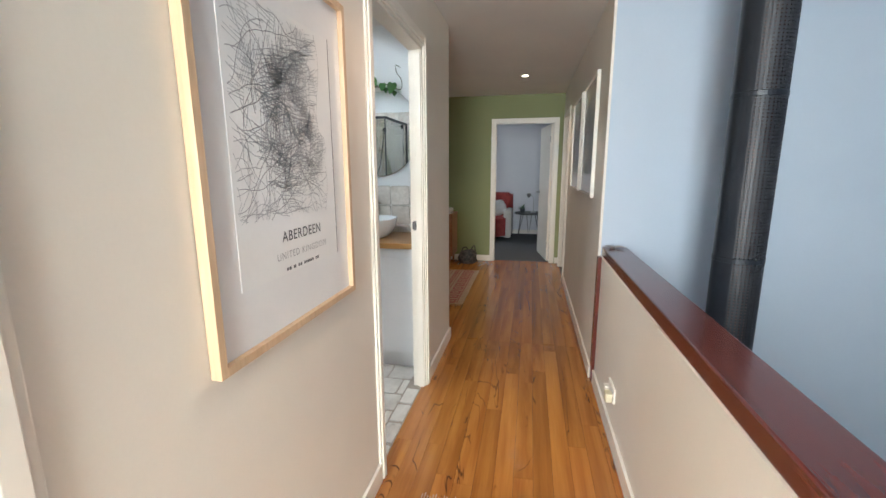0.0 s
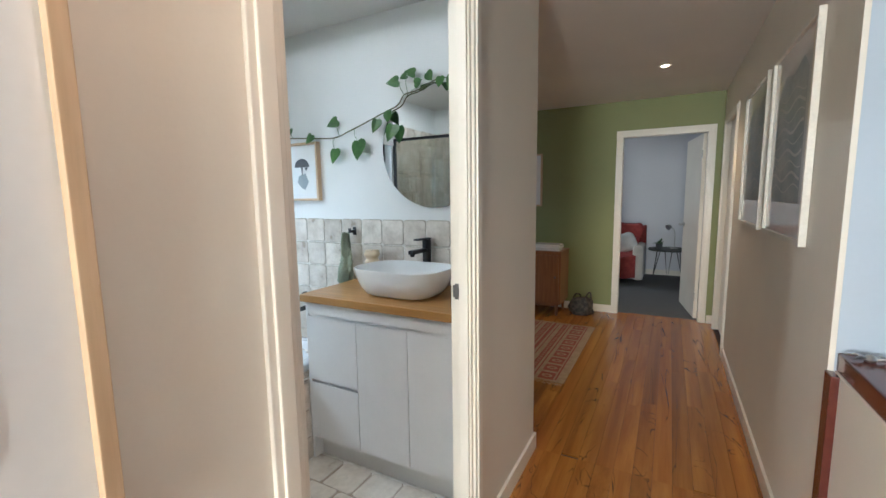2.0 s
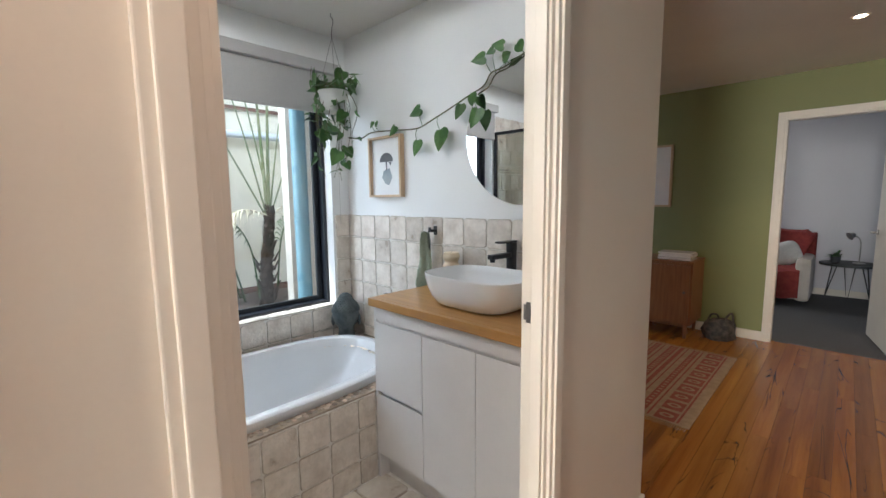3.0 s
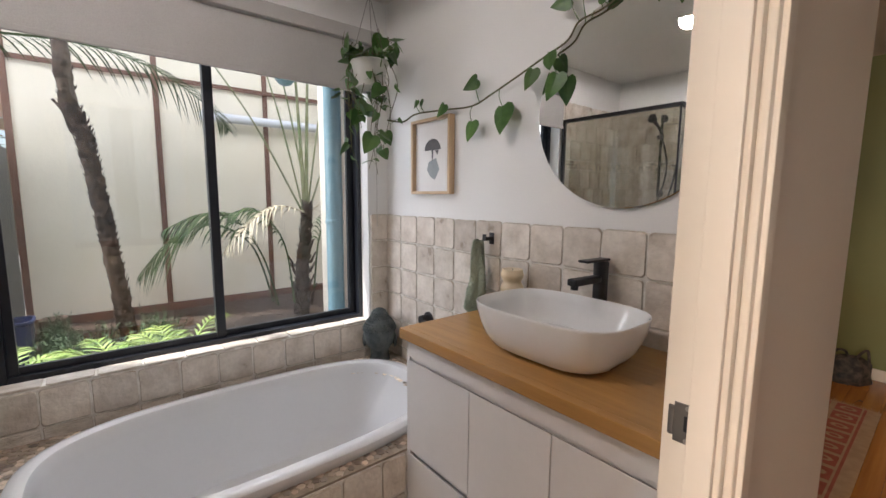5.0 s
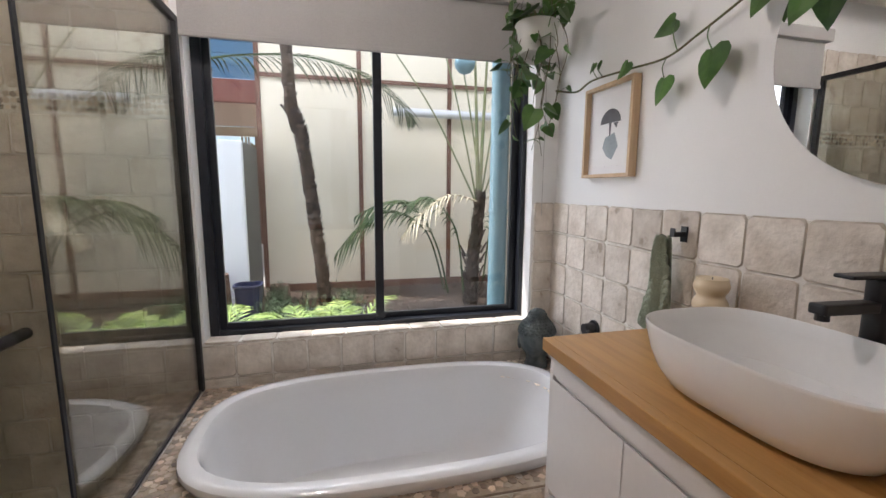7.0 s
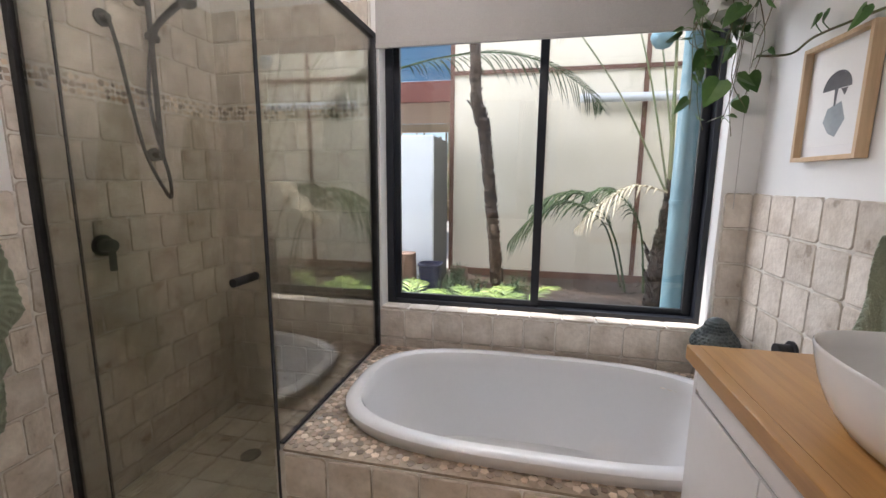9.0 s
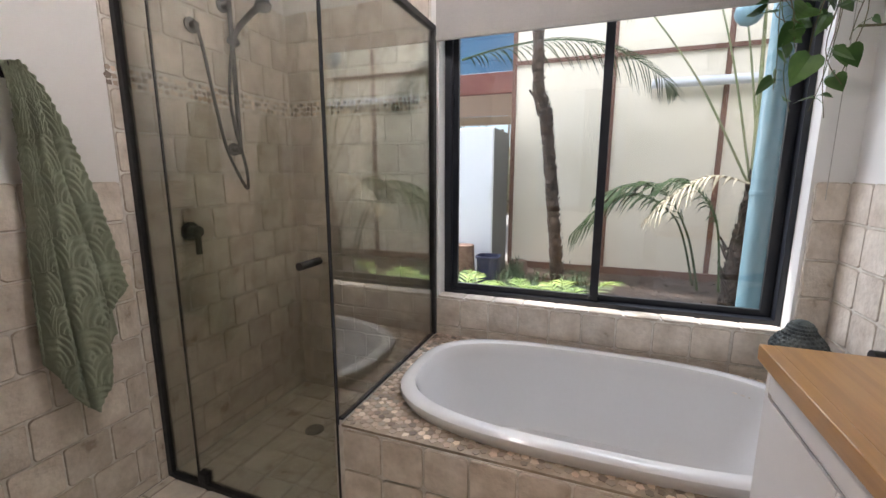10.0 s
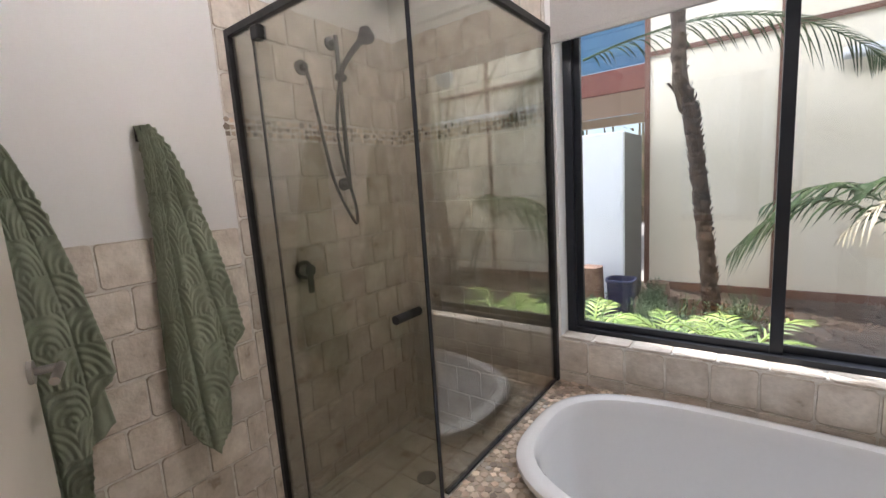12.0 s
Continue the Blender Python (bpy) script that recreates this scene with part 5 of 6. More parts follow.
def far_room():
    s = thing("armchair", "cream upholstered armchair with a rounded arm in the carpeted room", "armchair", (-0.72, 8.60, 0.0))
    part("seat", B(-1.15, -0.34, 8.25, 8.95, 0.08, 0.42, bevel=0.04), SOFA, s)
    part("backrest", B(-1.20, -0.36, 8.72, 9.02, 0.10, 0.86, bevel=0.07), SOFA, s)
    part("armrest", B(-0.37, -0.21, 8.24, 8.96, 0.06, 0.60, bevel=0.06), SOFA, s)
    part("armrest", B(-1.34, -1.16, 8.24, 8.96, 0.06, 0.60, bevel=0.06), SOFA, s)
    rebase(s)
    t = thing("throw", "dark red knitted throw draped over the armchair", "throw", (-0.6, 8.6, 0.42))
    bm = bmesh.new()
    rows = []
    prof = [(8.215, 0.10), (8.21, 0.42), (8.30, 0.455), (8.66, 0.46), (8.69, 0.60), (8.71, 0.89), (8.80, 0.91), (9.03, 0.89), (9.06, 0.40)]
    for k, (y, z) in enumerate(prof):
        rows.append([bm.verts.new((-1.12 + 0.80 * i / 16 + (0.10 if k > 4 and i > 12 else 0), y + 0.012 * math.sin(i * 1.3 + k), z + 0.012 * math.sin(i * 0.9 + k) - (0.05 if k > 4 and i > 14 else 0))) for i in range(17)])
    for a, b in zip(rows, rows[1:]):
        for i in range(16):
            bm.faces.new((a[i], a[i + 1], b[i + 1], b[i]))
    ob = part("cloth", bm, RED, t, smooth=True)
    m = ob.modifiers.new("thickness", "SOLIDIFY")
    m.thickness, m.offset = 0.018, 1
    rebase(t)
    c = thing("cushion", "white fluffy cushion resting on the armchair", "cushion", (-0.50, 8.50, 0.62))
    bm = bmesh.new()
    bmesh.ops.create_uvsphere(bm, u_segments=24, v_segments=14, radius=1.0)
    for v in bm.verts:
        x, y, z = v.co
        v.co = Vector((math.copysign(abs(x) ** 0.6, x) * 0.17, y * 0.075, math.copysign(abs(z) ** 0.6, z) * 0.15))
    part("cover", bm, WOOL, c, smooth=True)
    c.rotation_euler = (radians(-12), radians(-25), 0)
    tb = thing("side_table", "round dark grey side table on hairpin legs against the bedroom wall", "table", (0.12, 9.0, 0.0))
    part("tabletop", rod(bmesh.new(), (0, 0, 0.47), (0, 0, 0.495), 0.30, 40), TABLEDARK, tb)
    for a in (30, 150, 270):
        c0, s0 = math.cos(radians(a)), math.sin(radians(a))
        bm = tube(bmesh.new(), [(c0 * 0.16 - s0 * 0.05, s0 * 0.16 + c0 * 0.05, 0.47), (c0 * 0.25, s0 * 0.25, 0.006), (c0 * 0.16 + s0 * 0.05, s0 * 0.16 - c0 * 0.05, 0.47)], 0.007, 8)
        part("leg", bm, TABLEDARK, tb)
    lp = thing("table_lamp", "small bent-neck metal table lamp with a round head", "lamp", (0.20, 9.02, 0.496))
    part("base", rod(bmesh.new(), (0, 0, 0), (0, 0, 0.012), 0.06, 24), STEEL, lp)
    part("stem", tube(bmesh.new(), smooth_path([(0, 0, 0.01), (0, 0, 0.25), (-0.03, 0, 0.33), (-0.08, 0, 0.36)], 5), 0.006, 8), STEEL, lp)
    part("shade", rod(bmesh.new(), (-0.07, 0, 0.37), (-0.11, -0.03, 0.345), 0.025, 20, 0.05), STEEL, lp)
    pl = thing("pot_plant", "small feathery green pot plant on the side table", "plant", (-0.02, 8.95, 0.496))
    part("pot", lathe(bmesh.new(), [(0.035, 0), (0.045, 0.005), (0.052, 0.08), (0.048, 0.08), (0.01, 0.07)], (0, 0, 0), 20), DARKGREY, pl)
    rnd = random.Random(4)
    bm = bmesh.new()
    for k in range(26):
        a, l = rnd.uniform(0, 6.28), rnd.uniform(0.06, 0.13)
        leaf(bm, (0, 0, 0.075), a, rnd.uniform(0.1, 1.2), l, wide=0.35)
    part("foliage", bm, HERB, pl)
    d = tagged(thing("door_2", "white painted flush door standing open into the carpeted room", "door", (0.424, 6.535, 0.012)), kind="structure")
    d.rotation_euler = (0, 0, math.atan2(0.785, -0.125))
    part("panel", B(0.0, 0.79, 0.001, 0.036, 0, 2.01, bevel=0.002), TRIM, d)
    for side, y in ((-1, 0.0), (1, 0.037)):
        h = part("door_handle", rod(bmesh.new(), (0.73, y, 1.0), (0.73, y + side * 0.009, 1.0), 0.026, 24), STEEL, d, "brushed steel lever handle")
        bm = rod(bmesh.new(), (0.73, y + side * 0.009, 1.0), (0.73, y + side * 0.05, 1.0), 0.009, 12)
        rod(bm, (0.738, y + side * 0.05, 1.0), (0.63, y + side * 0.05, 1.0), 0.009, 12)
        part("lever", bm, STEEL, h)
    for z in (0.2, 1.75):
        part("hinge", rod(bmesh.new(), (-0.007, 0.040, z), (-0.007, 0.040, z + 0.09), 0.006, 12), STEEL, d)


socket()
ornament()
flue()
rug("rug", "fringed red and cream geometric wool rug on the timber floor", -1.75, -0.53, 4.24, 5.72)
rug("rug", "cream and red woven hall runner on the timber floor", -0.30, 0.38, -1.2, 1.585)
cabinet()
picture("picture", "framed print in a light wooden frame on the green wall", 0.50, 0.64, 0.03, (-1.545, 6.429, 1.26), 0.0, 0.02, OAK, green_picture)
far_room()


# ---- the garden outside the window ----
def ground():
    bm = bmesh.new()
    xs = [-60, -30, -14, -9, -7] + [-6.6 + 0.1 * k for k in range(40)]
    ys = [-50, -25, -10, -4] + [-2 + 0.1 * k for k in range(80)] + [8, 14, 30, 60]
    vs = [[bm.verts.new((x, y, 0.29 + (0.02 * noise.noise(Vector((x * 3, y * 3, 0))) + 0.012 * noise.noise(Vector((x * 12, y * 12, 0))) if -6.7 < x < -2.6 else 0) - (0.05 if x < -5.2 else 0))) for y in ys] for x in xs]
    for a, b in zip(vs, vs[1:]):
        for k in range(len(ys) - 1):
            bm.faces.new((a[k], b[k], b[k + 1], a[k + 1]))
    part("ground", bm, SOIL, kind="structure", smooth=True)


def neighbour_wall():
    w = tagged(thing("boundary_wall", "cream painted sheet wall with brown timber cover battens", "wall", (-5.0, 4.0, 0.3)), kind="structure")
    part("sheet", B(-5.12, -5.0, 1.42, 7.2, 0.2, 4.2), FENCE, w)
    for y in (1.435, 2.39, 3.33, 4.27, 5.21, 6.15):
        part("batten", B(-5.0, -4.982, y - 0.022, y + 0.022, 0.32, 4.2, bevel=0.002), BATTEN, w)
    part("rail", B(-4.981, -4.968, 1.46, 7.2, 2.385, 2.425, bevel=0.002), BATTEN, w)
    part("base_board", B(-4.981, -4.955, 1.46, 7.2, 0.27, 0.36, bevel=0.003), BATTEN, w)
    rebase(w)
    p = thing("wall_pipe", "white plastic waste pipe fixed along the cream wall", "pipe", (-4.93, 4.2, 2.10))
    part("pipe", rod(bmesh.new(), (-4.91, 2.72, 2.11), (-4.91, 7.1, 2.09), 0.042, 20), TANKWHITE, p, smooth=True)
    rebase(p)
    for x, y, r in ((-2.80, 3.055, 0.052), (-2.745, 3.150, 0.022)):
        d = thing("downpipe", "glossy blue painted downpipe just outside the window", "downpipe", (x, y, 0.3))
        part("pipe", rod(bmesh.new(), (0, 0, -0.05), (0, 0, 3.0), r, 28), BLUEPIPE, d, smooth=True)
        for z in (0.9, 1.9):
            part("bracket", lathe(bmesh.new(), [(r, 0), (r + 0.004, 0.001), (r + 0.004, 0.02), (r, 0.021)], (0, 0, z), 28), BLUEPIPE, d)


def neighbour_house():
    h = tagged(thing("neighbour_house", "neighbouring building with blue weatherboards over an open carport", "house", (-7.0, 0.0, 0.3)), kind="structure")
    for k in range(12):
        part("weatherboard", B(-6.62, -6.60 + 0.004 * (k % 2), -4.0, 1.42, 2.72 + 0.15 * k, 2.866 + 0.15 * k, bevel=0.003), BLUE, h)
    part("beam", B(-6.66, -6.55, -4.0, 1.42, 2.42, 2.70, bevel=0.005), FASCIA, h)
    part("soffit", B(-9.2, -6.66, -4.0, 3.5, 2.46, 2.50), mat("soffit_paint", (0.86, 0.66, 0.52), rough=0.7), h)
    # pale slab added to bounce light up onto the soffit
    part("carport_floor", B(-11.0, -5.2, -4.0, 1.40, 0.20, 0.27), mat("pale_bounce_concrete", (0.50, 0.48, 0.44), (0.42, 0.40, 0.37), rough=0.85, scale=5, bump=0.3), h)
    part("back_beam", B(-9.2, -9.1, -4.0, 3.5, 2.28, 2.44), mat("pale_beam_paint", (0.75, 0.66, 0.52), rough=0.7), h)
    part("side_wall", B(-9.1, -5.12, 1.44, 1.54, 0.25, 4.2), FENCE, h)
    for y in (-1.5, 0.7):
        part("post", B(-9.17, -9.09, y, y + 0.08, 0.25, 2.28), BATTEN, h)
    rebase(h)


def garden_things():
    t = thing("storage_fridge", "tall white fridge standing under the carport", "fridge", (-4.50, 1.21, 0.26))
    part("body", B(-0.30, 0.30, -0.40, 0.22, 0.03, 1.44, bevel=0.01), DARKGREY, t)
    part("door", B(0.30, 0.35, -0.40, 0.22, 0.03, 1.44, bevel=0.01), TANKWHITE, t)
    part("handle", B(0.351, 0.365, 0.19, 0.205, 0.82, 0.94, bevel=0.003), TANKWHITE, t)
    for x in (-0.25, 0.25):
        for y in (-0.25, 0.17):
            part("foot", rod(bmesh.new(), (x, y, 0.0), (x, y, 0.03), 0.02, 10), DARKGREY, t)
    b = thing("tub", "dark blue-grey plastic storage tub standing by the fridge", "tub", (-3.95, 1.46, 0.27))
    part("body", lathe(bmesh.new(), [(0.07, 0.0), (0.08, 0.02), (0.095, 0.30), (0.105, 0.31), (0.105, 0.325), (0.09, 0.325), (0.08, 0.03), (0.01, 0.025)], (0, 0, 0), 28, power=4), mat("blue_grey_plastic", (0.02, 0.03, 0.085), rough=0.4), b)
    for x, y, r, hh in ((-3.92, 1.25, 0.085, 0.40), (-4.62, 1.60, 0.085, 0.15)):
        s = thing("stump", "sawn brown tree stump standing in the garden bed", "stump", (x, y, 0.28))
        bm = lathe(bmesh.new(), [(r * 1.1, -0.03), (r * 1.05, 0.02), (r, hh * 0.6), (r * 0.95, hh), (r * 0.5, hh + 0.004), (0.005, hh)], (0, 0, 0), 22, power=2.8)
        for v in bm.verts:
            v.co.xy *= 1 + 0.10 * noise.noise(v.co * 18)
        part("trunk", bm, mat("sawn_wood", (0.24, 0.15, 0.11), (0.15, 0.09, 0.065), scale=14, rough=0.9, bump=0.5), s)


def frond(bm, path, length, n=26, droop=0.5, w=0.016, spread=60, seed=0, stalk=0.22, lift=0.08):
    """A feather palm leaf: a curved midrib with narrow leaflets on both sides."""
    rnd = random.Random(seed)
    pts = smooth_path(path, 10)
    tube(bm, pts, 0.010, 6, 0.002)
    m = len(pts) - 1
    for k in range(n):
        s = stalk + (1 - stalk) * k / n
        i = min(int(s * m), m - 1)
        p = pts[i].lerp(pts[i + 1], s * m - i)
        d = (pts[i + 1] - pts[i]).normalized()
        side = d.cross(Vector((0, 0, 1))).normalized()
        L = length * math.sin(math.pi * min(0.97, 0.18 + 0.8 * (s - stalk) / (1 - stalk))) * rnd.uniform(0.85, 1.08)
        for sg in (-1, 1):
            a = radians(spread + rnd.uniform(-7, 7))
            v = (d * math.cos(a) + side * sg * math.sin(a)).normalized()
            prev = None
            for j in range(5):
                q = j / 4
                c = p + v * L * q + Vector((0, 0, -droop * L * q * q + lift * L * q))
                hw = w * (1 - q) ** 0.6 * (0.5 + 1.2 * q if q < 0.4 else 1.0) / 2 + 0.0004
                wd = d * hw
                cur = (bm.verts.new(c - wd), bm.verts.new(c + wd + Vector((0, 0, -0.003))))
                if prev:
                    bm.faces.new((prev[0], prev[1], cur[1], cur[0]))
                prev = cur


def trunk(bm, path, r0, r1, rough=0.14, n=16, scales=True, seed=0):
    rnd = random.Random(seed)
    pts = smooth_path(path, 14)
    rings = []
    for i, p in enumerate(pts):
        s = i / (len(pts) - 1)
        r = (r0 + (r1 - r0) * s) * (1 + 0.08 * math.sin(i * 1.9))
        rings.append([bm.verts.new(p + Vector((math.cos(2 * math.pi * k / n), math.sin(2 * math.pi * k / n), 0)) * r * (1 + rough * noise.noise(Vector((k * 1.7, i * 0.8, seed))))) for k in range(n)])
    for a, b in zip(rings, rings[1:]):
        for k in range(n):
            bm.faces.new((a[k], a[(k + 1) % n], b[(k + 1) % n], b[k]))
    bm.faces.new(rings[0])
    bm.faces.new(rings[-1])
    if scales:
        for _ in range(int(380 * len(pts) / 40)):
            i = rnd.randrange(1, len(pts) - 1)
            a = rnd.uniform(0, 6.28)
            r = r0 + (r1 - r0) * i / len(pts)
            o = pts[i] + Vector((math.cos(a), math.sin(a), 0)) * r * 0.98
            t = Vector((-math.sin(a), math.cos(a), 0)) * rnd.uniform(0.010, 0.024)
            up = Vector((math.cos(a) * 0.016, math.sin(a) * 0.016, rnd.uniform(0.02, 0.05)))
            bm.faces.new([bm.verts.new(q) for q in (o - t, o + t, o + t * 0.3 + up, o - t * 0.3 + up)])


def palms():
    p = thing("palm", "slender rough-barked palm with arching feather fronds in the garden bed", "palm tree", (-4.2, 1.97, 0.28))
    bm = bmesh.new()
    trunk(bm, [(-4.20, 2.035, 0.24), (-4.185, 2.005, 0.60), (-4.14, 1.945, 1.20), (-4.10, 1.88, 1.75), (-4.07, 1.81, 2.10), (-4.05, 1.78, 3.4)], 0.053, 0.043, rough=0.2, seed=3)
    part("trunk", bm, TRUNK, p, smooth=False)
    bm = tube(bmesh.new(), smooth_path([(-4.10, 1.88, 1.74), (-4.09, 1.82, 1.78), (-4.09, 1.79, 1.90), (-4.08, 1.74, 1.975)], 4), 0.012, 7, 0.009)
    tube(bm, [(-4.09, 1.795, 1.89), (-4.08, 1.77, 1.98)], 0.007, 6)
    part("branch_stub", bm, TRUNK, p)
    for k, (path, L, seed, n) in enumerate((
            ([(-3.95, 1.20, 2.22), (-4.15, 1.50, 2.34), (-4.30, 1.95, 2.40), (-4.45, 2.38, 2.33), (-4.6, 2.75, 2.12), (-4.66, 2.90, 1.96)], 0.46, 1, 50),
            ([(-4.05, 1.75, 3.2), (-4.2, 2.2, 3.5), (-4.3, 2.9, 3.3)], 0.4, 2, 24),
            ([(-4.05, 1.75, 3.2), (-3.7, 1.3, 3.5), (-3.4, 0.7, 3.2)], 0.4, 3, 24),
            ([(-4.05, 1.75, 3.2), (-4.4, 1.2, 3.5), (-4.6, 0.6, 3.2)], 0.4, 4, 24))):
        bm = bmesh.new()
        frond(bm, path, L, n=n, droop=0.5, w=0.023, spread=46, seed=seed, stalk=0.05 if k == 0 else 0.2)
        part("frond", bm, FROND, p)
    rebase(p)
    q = thing("palm", "short shaggy palm with tall thin stalks by the cream wall", "palm tree", (-4.06, 3.33, 0.28))
    bm = bmesh.new()
    trunk(bm, [(-4.07, 3.30, 0.24), (-4.06, 3.32, 0.7), (-4.04, 3.36, 1.12), (-4.04, 3.37, 1.30)], 0.066, 0.034, rough=0.4, seed=8)
    rnd = random.Random(9)
    for _ in range(26):
        z, a = rnd.uniform(0.3, 0.95), rnd.uniform(0, 6.28)
        o = Vector((-4.06 + math.cos(a) * 0.07, 3.32 + math.sin(a) * 0.07, z))
        tube(bm, [o, o + Vector((math.cos(a) * 0.05, math.sin(a) * 0.05, 0.10))], 0.014, 5, 0.006)
    part("trunk", bm, TRUNK, q)
    tops = ((-4.0, 2.55, 2.5), (-4.1, 2.98, 2.7), (-4.05, 3.28, 2.9), (-4.0, 3.42, 2.9), (-4.05, 3.62, 2.6), (-3.9, 3.80, 2.3), (-4.2, 3.15, 2.8))
    for k, tp in enumerate(tops):
        tpv = Vector(tp)
        base = Vector((-4.04, 3.36 + 0.01 * (k - 3), 1.22))
        mid = base.lerp(tpv, 0.5) + Vector((0, 0, 0.10))
        st = part("stalk", tube(bmesh.new(), smooth_path([base, mid, tpv], 6), 0.009 if k not in (2, 3) else 0.020, 7, 0.005), PALESTALK, q)
        bm = bmesh.new()
        d = (tpv - mid).normalized()
        frond(bm, [tpv, tpv + d * 0.3, tpv + Vector((d.x * 0.5, d.y * 0.8, 0.2))], 0.36, n=18, droop=1.0, seed=20 + k, stalk=0.0)
        part("frond", bm, FROND, st)
    for k, (path, mt, L, n, w) in enumerate((
            ([(-4.05, 3.05, 0.45), (-4.08, 2.90, 0.95), (-4.12, 2.62, 1.13), (-4.14, 2.35, 1.02), (-4.14, 2.12, 0.78)], FROND, 0.44, 27, 0.026),
            ([(-4.02, 3.08, 0.42), (-4.06, 2.98, 0.85), (-4.14, 2.80, 1.16), (-4.18, 2.55, 1.20), (-4.2, 2.3, 1.10)], FROND, 0.42, 25, 0.026),
            ([(-4.02, 3.22, 0.42), (-4.05, 3.16, 0.95), (-4.12, 2.98, 1.22), (-4.16, 2.76, 1.22)], FROND, 0.36, 20, 0.024),
            ([(-4.02, 3.40, 0.5), (-4.05, 3.48, 1.00), (-4.12, 3.64, 1.20), (-4.16, 3.85, 1.12)], FROND, 0.34, 20, 0.022),
            ([(-4.02, 3.36, 1.22), (-3.98, 3.10, 1.28), (-3.93, 2.85, 1.15), (-3.90, 2.64, 0.92)], SUNLITFROND, 0.27, 19, 0.026),
            ([(-4.04, 3.36, 1.20), (-4.1, 3.6, 1.32), (-4.15, 3.85, 1.15)], SUNLITFROND, 0.2, 16, 0.018))):
        bm = bmesh.new()
        frond(bm, path, L, n=n, droop=1.0, w=w, seed=40 + k, stalk=0.3 if L > 0.3 else 0.15, spread=50, lift=0.42)
        part("frond", bm, mt, q)
    rebase(q)


def bed_plants():
    rnd = random.Random(17)
    spots = ((-3.08, 1.96, 0.27), (-3.06, 2.21, 0.30), (-3.12, 1.50, 0.28), (-3.0, 1.08, 0.28))
    for x, y, L in spots:
        f = thing("fern", "bright green arching fern in the garden bed under the window", "fern", (x, y, 0.29), "ferns under the window")
        for k in range(9):
            a = 2 * math.pi * k / 9 + rnd.uniform(-0.3, 0.3)
            d = Vector((math.cos(a), math.sin(a), 0))
            l = L * rnd.uniform(0.8, 1.15)
            bm = bmesh.new()
            frond(bm, [(0, 0, 0), d * l * 0.28 + Vector((0, 0, l * 0.62)), d * l * 0.66 + Vector((0, 0, l * 0.98)), d * l * 1.05 + Vector((0, 0, l * 1.02))], 0.115, n=13, droop=0.3, w=0.023, spread=52, seed=rnd.randrange(999), stalk=0.2)
            part("frond", bm, FERN, f)
    for _ in range(34):
        x, y = rnd.uniform(-4.35, -3.3), rnd.uniform(1.0, 2.30)
        if (x + 4.2) ** 2 + (y - 1.97) ** 2 < 0.04:
            continue
        h = thing("herb_clump", "low feathery green herb clump in the garden bed", "plant", (x, y, 0.28), "herb clumps in the bed")
        bm = bmesh.new()
        for k in range(22):
            a, t, l = rnd.uniform(0, 6.28), rnd.uniform(0.05, 0.5), rnd.uniform(0.10, 0.26)
            d = Vector((math.cos(a) * math.sin(t), math.sin(a) * math.sin(t), math.cos(t)))
            o = Vector((rnd.uniform(-0.06, 0.06), rnd.uniform(-0.06, 0.06), 0))
            tube(bm, [o, o + d * l], 0.0018, 4, 0.001)
            for j in range(9):
                leaf(bm, o + d * l * (0.2 + 0.09 * j), rnd.uniform(0, 6.28), rnd.uniform(0.2, 0.9), rnd.uniform(0.018, 0.034), wide=0.3)
        part("foliage", bm, HERB, h)
    bm = bmesh.new()
    for _ in range(5200):
        x, y = rnd.uniform(-4.95, -2.9), rnd.uniform(0.9, 4.2)
        s = rnd.uniform(0.006, 0.022)
        a = rnd.uniform(0, 6.28)
        c = Vector((x, y, 0.295 + 0.02 * noise.noise(Vector((x * 3, y * 3, 0))) + rnd.uniform(0, 0.010)))
        u = Vector((math.cos(a), math.sin(a), rnd.uniform(-0.5, 0.5))) * s
        v = Vector((-math.sin(a), math.cos(a), rnd.uniform(-0.4, 0.4))) * s * 0.4
        bm.faces.new([bm.verts.new(q) for q in (c - u - v, c + u - v, c + u * 0.8 + v, c - u * 0.9 + v)])
    ob = part("bark_chips", bm, mat("bark_chip", (0.07, 0.048, 0.036), (0.13, 0.09, 0.07), rough=1.0, vary=0.5), kind="stuff")
    tagged(ob, "loose brown bark chips over the garden bed", "mulch")
    bm = bmesh.new()
    for _ in range(2600):
        x, y, z = rnd.uniform(-14, -11), rnd.uniform(-6, 5), 0.3 + abs(rnd.gauss(0, 1.1))
        leaf(bm, (x, y, z), rnd.uniform(0, 6.28), rnd.uniform(-1, 1), rnd.uniform(0.10, 0.28), wide=0.5)
    for _ in range(30):
        x, y = rnd.uniform(-13.5, -11.5), rnd.uniform(-6, 5)
        tube(bm, [(x, y, 0.2), (x + rnd.uniform(-0.3, 0.3), y + rnd.uniform(-0.3, 0.3), 3.0)], 0.05, 6, 0.02)
    ob = part("far_shrubs", bm, mat("dry_shrub_leaf", (0.10, 0.13, 0.05), (0.34, 0.25, 0.16), scale=3, rough=0.7, vary=0.5), kind="stuff")
    tagged(ob, "sunlit shrubs beyond the open carport", "shrubs")


ground()
neighbour_wall()
neighbour_house()
garden_things()
palms()
bed_plants()


